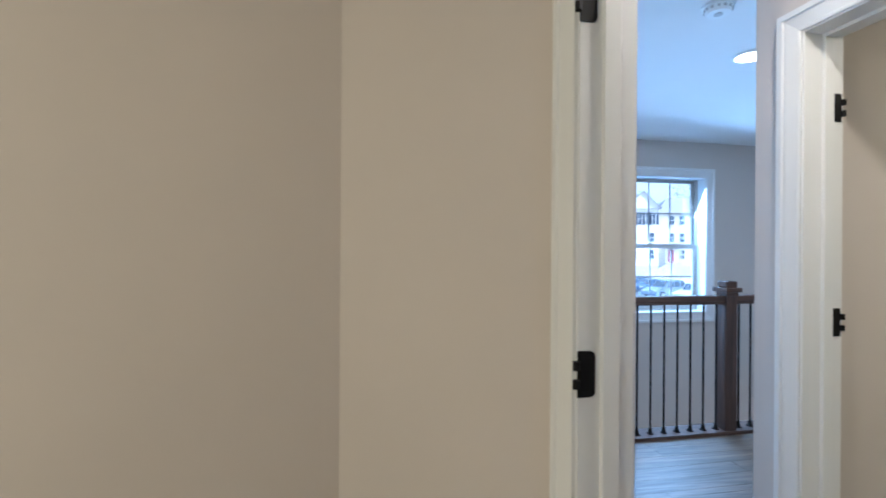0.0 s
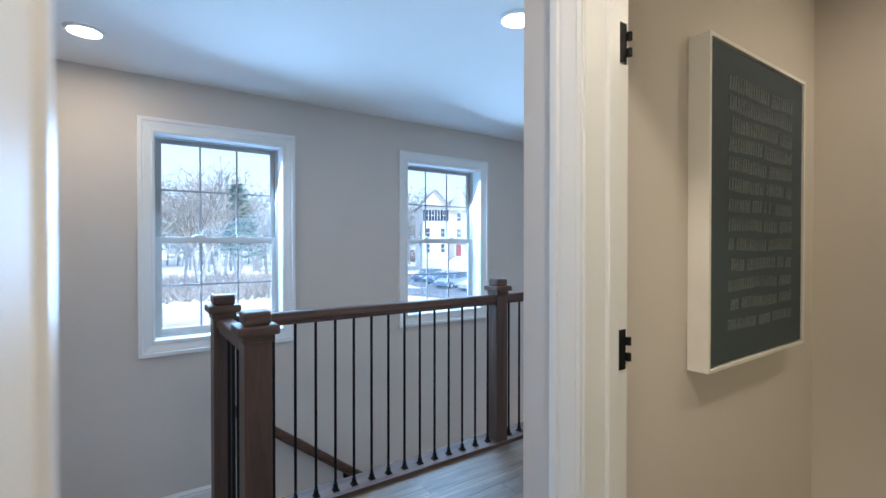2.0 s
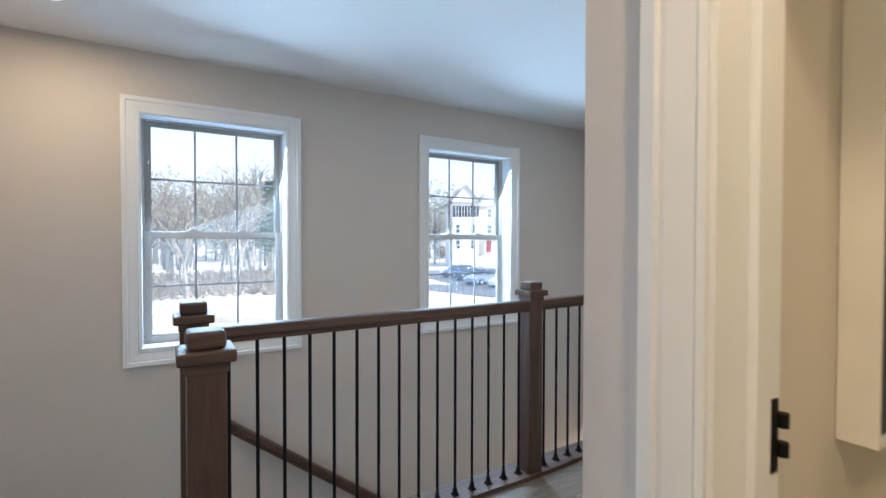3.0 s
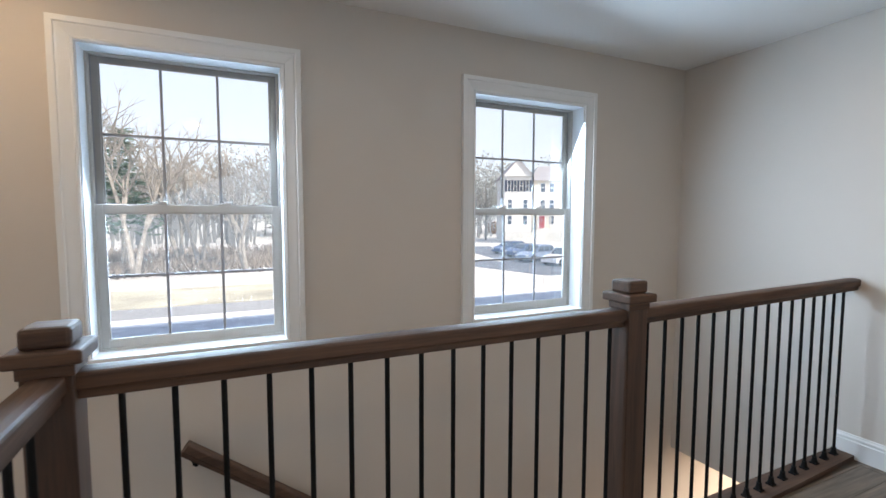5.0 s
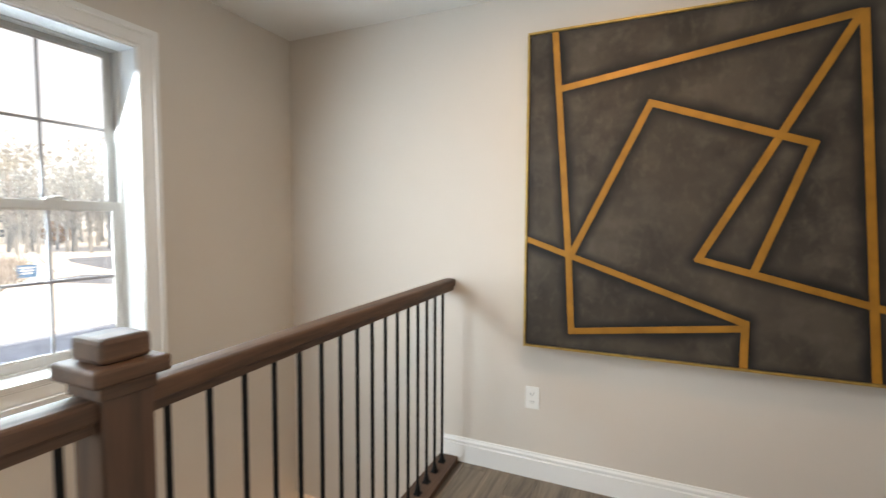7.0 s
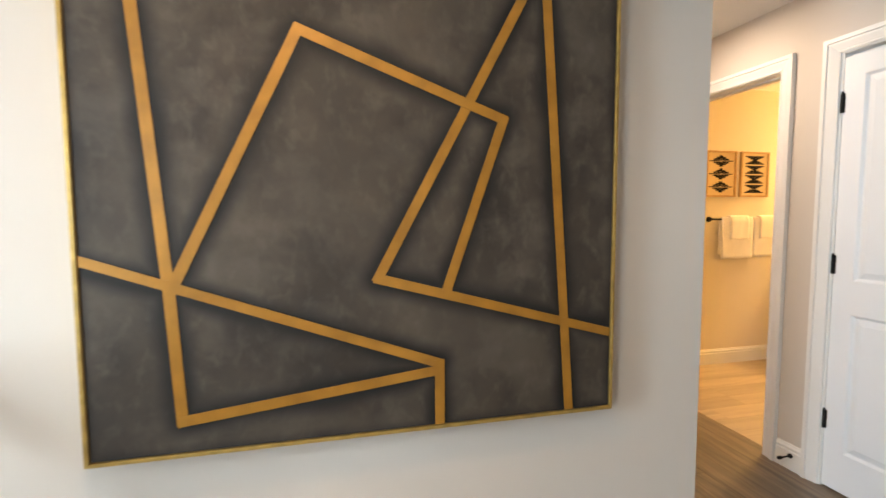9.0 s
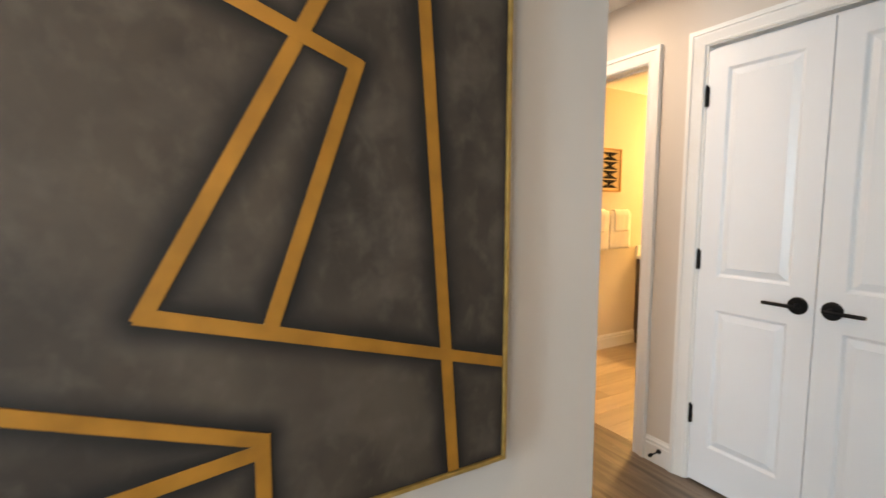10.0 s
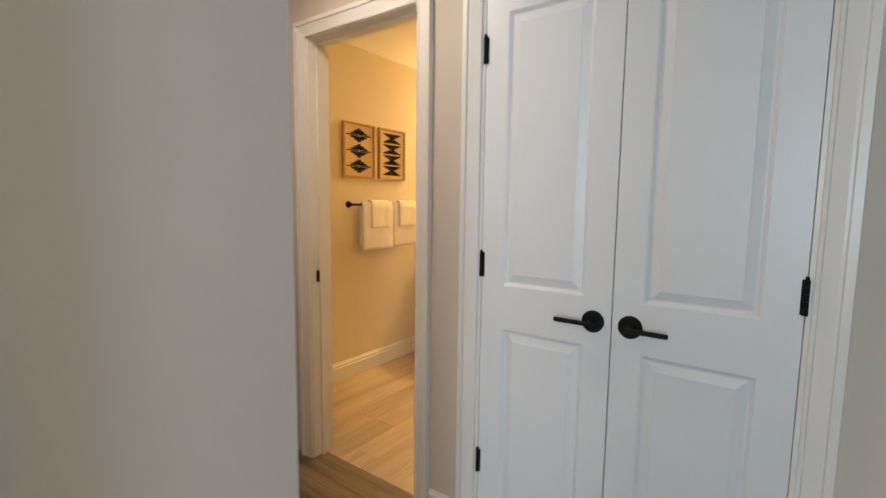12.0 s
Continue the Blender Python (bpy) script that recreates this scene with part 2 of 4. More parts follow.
def hinge_leaf(parent, x, y, z, ox, out_y):
    """Black hinge leaf on a jamb face that looks along -y; the knuckles lie towards ox."""
    bm = bmesh.new()
    w, h = 0.036, 0.089
    pts = [(0, -h / 2), (w - 0.009, -h / 2), (w - 0.003, -h / 2 + 0.003), (w, -h / 2 + 0.009), (w, h / 2 - 0.009), (w - 0.003, h / 2 - 0.003), (w - 0.009, h / 2), (0, h / 2)]
    front = [bm.verts.new((x - ox * u, y + out_y * 0.003, z + v)) for u, v in pts]
    back = [bm.verts.new((x - ox * u, y, z + v)) for u, v in pts]
    bm.faces.new(front)
    bm.faces.new(back[::-1])
    for i in range(8):
        bm.faces.new((front[i], front[(i + 1) % 8], back[(i + 1) % 8], back[i]))
    for k in (-1, 1):
        tube(bm, 0.0065, z + k * 0.0178 - 0.0088, z + k * 0.0178 + 0.0088, x + ox * 0.005, y + out_y * 0.006, 12)
    return part("hinge_leaf", bm, M_BLACK, parent, "black steel hinge leaf without its door")


# ---- large structure ----
WIN = [(2.745, 3.565), (4.62, 5.450)]
WZ0, WZ1 = 0.682, 2.045
D = 2.063
NY, EX, CY = 5.87, 6.38, 1.465      # faces of the window wall, the painting wall and the closet wall
n_rows = [(1.78, WIN[0][0], NY, NY + 0.18, -3.2, H), (WIN[0][1], WIN[1][0], NY, NY + 0.18, -3.2, H), (WIN[1][1], EX + 0.12, NY, NY + 0.18, -3.2, H)]
for a, b in WIN:
    n_rows += [(a, b, NY, NY + 0.18, -3.2, WZ0), (a, b, NY, NY + 0.18, WZ1, H)]
structure("wall_north", boxes(*n_rows), M_WALL, "beige painted wall with two sash windows over the stairwell")
structure("wall_east", boxes((EX, EX + 0.12, 2.475, NY, -0.47, H), (EX, EX + 0.12, 2.475, 4.66, -3.2, -0.4705)), M_WALL, "beige painted wall that carries the large painting")
structure("wall_closet", boxes((5.10, 5.735, CY - 0.12, CY, 0, H), (5.735, 6.696, CY - 0.12, CY, D, H), (6.696, 6.968, CY - 0.12, CY, 0, H),
                               (6.968, 7.66, CY - 0.12, CY, D, H), (7.66, 8.55, CY - 0.12, CY, 0, H)), M_WALL, "beige painted wall with the closet and the bathroom doorway")
structure("wall_side_hall_end", boxes((8.0, 8.12, CY, 2.595, 0, H)), M_WALL, "beige painted wall closing the side hall")
structure("wall_side_hall", boxes((EX + 0.12, 8.0, 2.475, 2.595, 0, H)), M_WALL, "beige painted side hall wall")
structure("wall_picture_room", boxes((3.52, 4.98, 3.102, 3.195, 0, H)), M_WALL, "beige painted wall carrying the blue-grey relief picture")
structure("wall_picture_room_east", boxes((4.98, 5.10, -0.4, 3.195, 0, H)), M_WALL, "beige painted wall")
structure("wall_door_east", boxes((3.375, 3.52, 3.034, 3.195, 0, H), (3.375, 3.52, 2.24, 3.034, 2.01, H), (3.375, 3.52, -0.4, 2.24, 0, H)), M_WALL, "beige painted wall with a doorway")
structure("wall_door_west", boxes((2.424, 2.538, 2.648, 2.73, 0, H), (2.424, 2.538, 1.86, 2.648, D, H), (2.424, 2.538, -0.4, 1.86, 0, H)), M_WALL, "beige painted wall with a doorway")


def prism(points, z0, z1):
    bm = bmesh.new()
    lo = [bm.verts.new((x, y, z0)) for x, y in points]
    hi = [bm.verts.new((x, y, z1)) for x, y in points]
    bm.faces.new(lo)
    bm.faces.new(hi)
    for i in range(len(points)):
        j = (i + 1) % len(points)
        bm.faces.new((lo[i], lo[j], hi[j], hi[i]))
    return bm


structure("wall_bedroom_corner", prism([(2.424, 2.7301), (2.538, 2.7301), (2.538, 2.80), (2.02, 3.34), (1.955, 3.34), (1.955, 3.20)], 0, H), M_WALL, "beige painted slanting wall beside the doorway")
structure("wall_bedroom_north", boxes((-1.2, 1.955, 3.20, 3.34, 0, H)), M_WALL, "beige painted wall")
structure("wall_bedroom_south", boxes((-1.2, 5.10, -0.52, -0.4, 0, H)), M_WALL, "beige painted wall")
structure("wall_bedroom_west", boxes((-1.32, -1.2, -0.52, 3.34, 0, H)), M_WALL, "beige painted wall")
structure("wall_stair_west", boxes((1.78, 1.90, 3.34, NY, -3.2, H)), M_WALL, "beige painted wall beside the stairs")
RY = 4.70         # line of the balustrade
structure("wall_stair_south", boxes((1.90, EX, RY - 0.04, RY + 0.07, -3.2, -0.28)), M_WALL, "beige painted wall under the landing's edge")
M_BATH = mat("bath_wall_paint", (0.70, 0.63, 0.52), 0.8, scale=1.5, amount=0.03, bump=0.15, bscale=260)
BX = 8.33
structure("wall_bath_east", boxes((BX, BX + 0.12, -1.9, CY - 0.12, 0, H)), M_BATH, "cream painted bathroom wall")
structure("wall_bath_south", boxes((6.8, BX + 0.12, -2.02, -1.9, 0, H)), M_BATH, "cream painted bathroom wall")
structure("wall_bath_west", boxes((6.8, 6.92, -1.9, CY - 0.12, 0, H)), M_BATH, "cream painted bathroom wall")
structure("wall_closet_inside", boxes((5.5, 6.8, 0.6, 0.7, 0, H)), M_WALL, "plain closet back wall")
structure("ceiling", boxes((-1.32, 8.55, -2.02, NY + 0.18, H, H + 0.15)), M_CEIL, "white painted flat ceiling")
M_SUB = mat("floor_joints", (0.09, 0.07, 0.055), 0.6)
floor = structure("floor", boxes((-1.32, 1.90, -0.52, 3.34, -0.28, -0.006), (1.90, 6.92, -0.52, 4.08, -0.28, -0.006), (2.93, EX, 4.08, RY + 0.07, -0.28, -0.006),
                                 (6.92, 8.12, 1.405, 2.6, -0.28, -0.006)), M_SUB, "grey-brown stained oak plank floor")
floor_bath = structure("floor_bath", boxes((6.92, 8.55, -2.02, 1.40, -0.28, -0.005)), mat("bath_floor_joints", (0.30, 0.24, 0.17), 0.7), "pale wood-look plank floor")
structure("wall_lower_hall", boxes((EX + 0.12, 8.4, NY, NY + 0.18, -3.2, -0.35), (8.4, 8.52, 3.9, NY + 0.18, -3.2, -0.35), (EX + 0.12, 8.4, 3.9, 4.02, -3.2, -0.35)), M_WALL, "beige painted walls of the hall at the foot of the stairs")
structure("ceiling_lower_hall", boxes((EX + 0.12, 8.4, 4.02, NY, -0.47, -0.35)), M_CEIL, "white painted flat ceiling of the lower hall")
structure("floor_lower", boxes((1.78, 8.52, 2.6, NY + 0.18, -3.4, -3.2)), mat("lower_floor", (0.30, 0.22, 0.15), 0.4, scale=3, amount=0.2), "wooden floor at the foot of the stairs")

# windows
def window(a, b, nm):
    w = thing(nm, (a, NY + 0.12, WZ0), "white double-hung sash window with six-pane grilles in each sash", "window", "landing windows", "structure")
    L, T = b - a, WZ1 - WZ0
    F, W = 0.022, 0.052                     # outer frame, and frame and stile together
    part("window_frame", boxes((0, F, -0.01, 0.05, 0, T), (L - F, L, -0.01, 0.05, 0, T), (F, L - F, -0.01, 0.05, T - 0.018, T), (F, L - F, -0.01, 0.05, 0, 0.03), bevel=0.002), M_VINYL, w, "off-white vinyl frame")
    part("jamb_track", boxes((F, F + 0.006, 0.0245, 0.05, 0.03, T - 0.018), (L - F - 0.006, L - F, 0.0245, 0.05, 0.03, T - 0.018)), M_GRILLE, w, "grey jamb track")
    mid = T * 0.49
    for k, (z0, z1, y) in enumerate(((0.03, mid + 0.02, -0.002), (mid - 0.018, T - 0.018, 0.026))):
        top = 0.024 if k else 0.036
        m = M_VINYL_BACKLIT if k else M_VINYL
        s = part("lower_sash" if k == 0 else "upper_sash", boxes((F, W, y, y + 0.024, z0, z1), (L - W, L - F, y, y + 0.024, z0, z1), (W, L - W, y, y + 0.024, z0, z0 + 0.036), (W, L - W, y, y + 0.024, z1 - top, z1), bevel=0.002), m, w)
        gx0, gx1, gz0, gz1 = W, L - W, z0 + 0.036, z1 - top
        part("glazing_bead", boxes((gx0, gx0 + 0.006, y + 0.004, y + 0.010, gz0, gz1), (gx1 - 0.006, gx1, y + 0.004, y + 0.010, gz0, gz1), (gx0 + 0.006, gx1 - 0.006, y + 0.004, y + 0.010, gz0, gz0 + 0.006), (gx0 + 0.006, gx1 - 0.006, y + 0.004, y + 0.010, gz1 - 0.006, gz1)), m, s)
        for i in (1, 2):
            x = gx0 + (gx1 - gx0) * i / 3
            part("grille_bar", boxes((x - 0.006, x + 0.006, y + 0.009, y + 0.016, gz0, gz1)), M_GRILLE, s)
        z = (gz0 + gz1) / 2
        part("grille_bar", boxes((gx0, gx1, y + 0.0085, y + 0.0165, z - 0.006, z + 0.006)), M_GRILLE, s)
        g = part("pane", boxes((gx0 - 0.004, gx1 + 0.004, y + 0.019, y + 0.021, gz0 - 0.004, gz1 + 0.004)), M_GLASS, s)
        g.visible_shadow = False
    for x in (L * 0.33, L * 0.67):
        part("sash_lock", boxes((x - 0.028, x + 0.028, -0.004, 0.02, mid + 0.0205, mid + 0.030), (x - 0.008, x + 0.03, -0.01, 0.004, mid + 0.0305, mid + 0.038), bevel=0.002), M_VINYL, w, "small vinyl sash lock")
    rv = part("reveal", boxes((0, 0.012, -0.12, -0.0105, 0.02, T - 0.012), (L - 0.012, L, -0.12, -0.0105, 0.02, T - 0.012), (0, L, -0.12, -0.0105, T - 0.012, T)), M_TRIM, w, "white painted reveal")
    part("window_sill", boxes((0, L, -0.135, -0.0105, 0, 0.02), bevel=0.003), M_TRIM, w, "white painted sill")
    return w


for i, (a, b) in enumerate(WIN):
    window(a, b, "window_%d" % (i + 1))
    casing("window_casing", a + 0.006, b - 0.006, WZ0 + 0.006, WZ1 - 0.006, (0, NY, 0), (1, 0, 0), (0, -1, 0), four=True)

# doorways without doors
casing("door_casing", 1.872, 2.636, 0, D - 0.012, (2.424, 0, 0), (0, 1, 0), (-1, 0, 0))
casing("door_casing", 1.872, 2.636, 0, D - 0.012, (2.538, 0, 0), (0, 1, 0), (1, 0, 0))
j1 = jamb_lining("door_lining", 2.422, 2.540, 1.86, 2.648, D, "y", 2.469)
casing("door_casing", 2.252, 3.022, 0, 1.998, (3.375, 0, 0), (0, 1, 0), (-1, 0, 0))
j2 = jamb_lining("door_lining", 3.373, 3.522, 2.24, 3.034, 2.01, "y", 3.44)
casing("door_casing", 5.741, 6.690, 0, D - 0.012, (0, CY, 0), (1, 0, 0), (0, 1, 0))
casing("door_casing", 6.980, 7.648, 0, D - 0.012, (0, CY, 0), (1, 0, 0), (0, 1, 0))
jamb_lining("door_lining", 6.968, 7.66, CY - 0.122, CY + 0.002, D, "x", CY - 0.08)
jamb_lining("door_lining", 5.735, 6.696, CY - 0.122, CY + 0.002, D, "x", CY - 0.08)
for z1, z2 in ((0.348, 0.34), (1.068, 1.083), (1.790, 1.763)):
    hinge_leaf(j1, 2.421, 2.630, z1, -1, -1)
    hinge_leaf(j2, 3.512, 3.016, z2, 1, -1)

baseboard((EX, RY + 0.125), (EX, 2.475), (-1, 0))
baseboard((EX - 0.016, 2.475), (8.0, 2.475), (0, -1))
baseboard((8.0, 2.475), (8.0, CY), (-1, 0))
baseboard((6.748, CY), (6.902, CY), (0, 1))
baseboard((5.10, CY), (5.681, CY), (0, 1))
baseboard((5.10, 3.195), (5.10, CY), (1, 0))
baseboard((3.39, 3.195), (5.116, 3.195), (0, 1))
baseboard((3.53, 3.102), (4.98, 3.102), (0, -1))
baseboard((4.98, 3.102), (4.98, -0.4), (-1, 0))
baseboard((BX, CY - 0.12), (BX, -0.29), (-1, 0))
b_low = baseboard((1.90, NY), (3.15, NY), (0, -1))
b_low.location.z = -0.45
part("lower_board", boxes((1.90, 3.15, NY - 0.014, NY, -0.0895, -0.0005)), M_TRIM, b_low, "plain white skirting below the moulding")


# ---- railing ----
def newel(x, y, z0=0.0, top=1.090):
    t = thing("newel_post", (x, y, z0), "brown stained square wooden newel post with a stepped cap", "post", "newel posts")
    h = top - z0
    part("shaft", boxes((-0.045, 0.045, -0.045, 0.045, 0, h - 0.105), bevel=0.003), M_POST, t)
    part("neck_moulding", boxes((-0.050, 0.050, -0.050, 0.050, h - 0.105, h - 0.079), bevel=0.003), M_RAIL, t)
    part("cap_plate", boxes((-0.067, 0.067, -0.067, 0.067, h - 0.078, h - 0.046), bevel=0.006), M_RAIL, t)
    part("cap_block", boxes((-0.045, 0.045, -0.045, 0.045, h - 0.0455, h), bevel=0.009), M_RAIL, t)
    return t


RAILTOP = 0.988
RAILPROF = [(-0.031, 0.010), (-0.033, 0.012), (-0.033, 0.040), (-0.031, 0.045), (-0.026, 0.048), (-0.010, 0.0500), (0.010, 0.0500), (0.026, 0.048), (0.031, 0.045), (0.033, 0.040), (0.033, 0.012), (0.031, 0.010), (0.025, 0.008), (0.023, 0.003), (0.023, -0.012), (0.019, -0.014), (-0.019, -0.014), (-0.023, -0.012), (-0.023, 0.003), (-0.025, 0.008)]


def rail(a, b, zt, group, m):
    a, b = Vector(a), Vector(b)
    t = thing("balustrade", (a.x, a.y, 0), "brown stained wooden handrail with black iron balusters over the stairwell", "railing", group)
    d = (b - a).normalized()
    side = Vector((-d.y, d.x, 0))
    L = (b - a).length
    up = Vector((0, 0, 1))
    zb = zt - 0.050
    bm = sweep([(u, v) for u, v in RAILPROF], [(up * zb, side, up), (d * L + up * zb, side, up)])
    part("handrail", bm, m, t, "brown stained moulded wooden handrail")
    return t, d, L


def balusters(t, d, L, n, z0, z1, shoe_r=0.013):
    bm = bmesh.new()
    tube(bm, 0.0072, z0, z1, seg=10)
    me0 = part("baluster", bm, M_BLACK, t, "thin round black iron baluster", smooth=False)
    bs = bmesh.new()
    box(bs, -0.0165, 0.0165, -0.0165, 0.0165, z0, z0 + 0.010, bevel=0.001)
    tube(bs, 0.0165, z0 + 0.010, z0 + 0.034, seg=16, r2=0.0100)
    tube(bs, 0.0115, z0 + 0.034, z0 + 0.041, seg=16)
    sh0 = part("baluster_shoe", bs, M_BLACK, t, "black iron shoe")
    pitch = (L + 0.09) / (n + 1) if n == 15 else (L + 0.045) / (n + 1)
    for i in range(1, n + 1):
        p = d * (pitch * i - (0.030 if n == 15 else 0.045))
        if i == 1:
            b, s = me0, sh0
        else:
            b, s = new("baluster", me0.data), new("baluster_shoe", sh0.data)
            b.parent = s.parent = t
            b["label"], s["label"] = me0["label"], sh0["label"]
        b.location = s.location = p


PX, PY = 2.962, 4.07
newel(PX, RY)
newel(PX, PY)
newel(4.635, RY)
for a, b, n, g, m in (((PX + 0.045, RY, 0), (4.59, RY, 0), 15, "long rails", M_RAIL), ((4.68, RY + 0.002, 0), (EX, RY + 0.087, 0), 16, "long rails", M_RAIL), ((PX, PY + 0.045, 0), (PX, RY - 0.045, 0), 5, "short rail", M_RAILY)):
    t, d, L = rail(a, b, RAILTOP, g, m)
    balusters(t, d, L, n, 0.022, RAILTOP - 0.059)
structure("trim_landing_edge", prism([(PX - 0.07, RY - 0.060), (4.62, RY - 0.060), (EX, RY + 0.027), (EX, RY + 0.13), (PX - 0.07, RY + 0.085)], -0.003, 0.024), M_RAIL, "brown stained nosing board under the balusters")
structure("trim_landing_edge_side", boxes((PX - 0.07, PX + 0.06, PY - 0.06, RY - 0.061, -0.003, 0.024), bevel=0.004), M_RAILY, "brown stained nosing board under the balusters")

# stairs
steps = thing("staircase", (PX, RY, -0.54), "brown stained wooden stairs with white risers turning at a small landing", "stairs", kind="structure")
RS, TR = 0.18, 0.245
for i in range(2):
    y = 4.10 - RY + i * 0.26
    part("tread", boxes((1.90 - PX, -0.08, y - 0.03, y + 0.26, -RS * (i + 1) + 0.51, -RS * (i + 1) + 0.54), bevel=0.004), M_RAIL, steps)
    part("riser", boxes((1.90 - PX, -0.08, y - 0.02, y, -RS * (i + 1) + 0.5405, -RS * i + 0.509)), M_TRIM, steps, "white painted riser")
part("landing_board", boxes((1.90 - PX, 0.13, -0.03, NY - RY, -0.03, 0), bevel=0.004), M_RAIL, steps, "brown stained landing")
for i in range(13):
    x = 0.13 + i * TR
    part("tread", boxes((x, x + TR + 0.028, 0.071, NY - RY, -RS * (i + 1) - 0.03, -RS * (i + 1)), bevel=0.004), M_RAILY, steps)
    part("riser", boxes((x - 0.018, x, 0.071, NY - RY, -RS * (i + 1), -RS * i - 0.031)), M_TRIM, steps, "white painted riser")
hr = thing("wall_handrail", (3.10, NY - 0.07, 0.27), "brown stained round-edged handrail on black brackets along the stair wall", "handrail")
sl = Vector((1, 0, -0.77)).normalized()
sn = Vector((0.77, 0, 1)).normalized()
bm = sweep([(u * 0.9, v - 0.025) for u, v in RAILPROF], [(Vector((0, 0, 0)), Vector((0, 1, 0)), sn), (sl * 3.4, Vector((0, 1, 0)), sn)])
part("handrail", bm, M_RAIL, hr)
for s in (0.05, 1.2, 2.3):
    p = sl * s
    bm = boxes((p.x - 0.02, p.x + 0.02, 0.062, 0.070, p.z - 0.10, p.z - 0.04), (p.x - 0.007, p.x + 0.007, 0.0, 0.061, p.z - 0.075, p.z - 0.060), (p.x - 0.007, p.x + 0.007, -0.007, 0.007, p.z - 0.0595, p.z - 0.03), bevel=0.002)
    tube(bm, 0.026, 0, 0.008, seg=20, m=Matrix.Translation((p.x, 0.062, p.z - 0.068)) @ pose(0, 0, 0, -90, 0, 0))
    part("bracket", bm, M_BLACK, hr, "black metal handrail bracket")

# ---- large painting ----
AX, AY0, AY1, AZ0, AZ1 = 6.306, 4.363, 2.883, 0.690, 2.17
art = thing("large_painting", (AX, AY1, AZ0), "large grey-brown abstract painting with angular gold lines on a beige wall", "painting")
S = AY0 - AY1


ART_LINES = [((4.236, 2.19), (4.157, 1.131)), ((4.157, 1.131), (4.138, 0.785)), ((4.203, 1.900), (3.15, 2.055)), ((3.135, 2.055), (3.036, 0.68)), ((3.15, 2.04), (3.63, 1.140)),
             ((3.63, 1.140), (2.87, 0.945)), ((3.829, 1.800), (3.262, 1.594)), ((3.260, 1.594), (3.434, 1.094)), ((3.829, 1.800), (4.150, 1.131)), ((4.37, 1.205), (3.454, 0.885)),
             ((4.138, 0.785), (3.454, 0.865)), ((3.454, 0.885), (3.454, 0.68))]


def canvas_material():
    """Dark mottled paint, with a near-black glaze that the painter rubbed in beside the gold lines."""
    m = mat("dark_canvas", (0.046, 0.035, 0.026), 0.7, scale=6.0, amount=0.1, dark=(0.022, 0.0165, 0.0125), bump=0.25, bscale=900, spec=0.4)
    n, l = m.node_tree.nodes, m.node_tree.links
    b = n["Principled BSDF"]
    old = b.inputs["Base Color"].links[0].from_socket
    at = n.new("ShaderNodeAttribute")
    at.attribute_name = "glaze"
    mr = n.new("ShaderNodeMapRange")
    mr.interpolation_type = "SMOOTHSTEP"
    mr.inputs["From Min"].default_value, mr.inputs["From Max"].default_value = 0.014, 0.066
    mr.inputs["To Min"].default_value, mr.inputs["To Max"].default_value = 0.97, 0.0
    co = n.new("ShaderNodeTexCoord")
    pale_from = old
    for k, (stretch, scale, lo, hi, tint, most) in enumerate((((1, 1, 1), 2.6, 0.42, 0.68, (0.076, 0.060, 0.045), 0.85), ((1, 0.8, 1.2), 7.0, 0.47, 0.72, (0.092, 0.075, 0.060), 0.70),
                                                             ((1, 1.2, 0.8), 24.0, 0.50, 0.78, (0.105, 0.089, 0.073), 0.45), ((1, 1, 1), 2.1, 0.52, 0.72, (0.028, 0.021, 0.017), 0.50))):
        mp = n.new("ShaderNodeMapping")
        mp.inputs["Scale"].default_value, mp.inputs["Location"].default_value = stretch, (k * 3.1, k * 1.7, k * 2.3)
        l.new(co.outputs["Object"], mp.inputs["Vector"])
        big = n.new("ShaderNodeTexNoise")
        big.inputs["Scale"].default_value, big.inputs["Detail"].default_value, big.inputs["Distortion"].default_value = scale, 11, 0.3
        l.new(mp.outputs[0], big.inputs["Vector"])
        pr = n.new("ShaderNodeMapRange")
        pr.inputs["From Min"].default_value, pr.inputs["From Max"].default_value, pr.inputs["To Max"].default_value = lo, hi, most
        l.new(big.outputs[0], pr.inputs[0])
        pale = n.new("ShaderNodeMixRGB")
        l.new(pr.outputs[0], pale.inputs[0])
        l.new(pale_from, pale.inputs[1])
        pale.inputs[2].default_value = (*tint, 1)
        pale_from = pale.outputs[0]
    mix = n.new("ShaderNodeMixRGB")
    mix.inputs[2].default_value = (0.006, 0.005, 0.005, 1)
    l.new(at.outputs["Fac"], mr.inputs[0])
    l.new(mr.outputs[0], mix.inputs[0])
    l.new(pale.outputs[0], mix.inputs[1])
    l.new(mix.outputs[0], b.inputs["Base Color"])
    return m


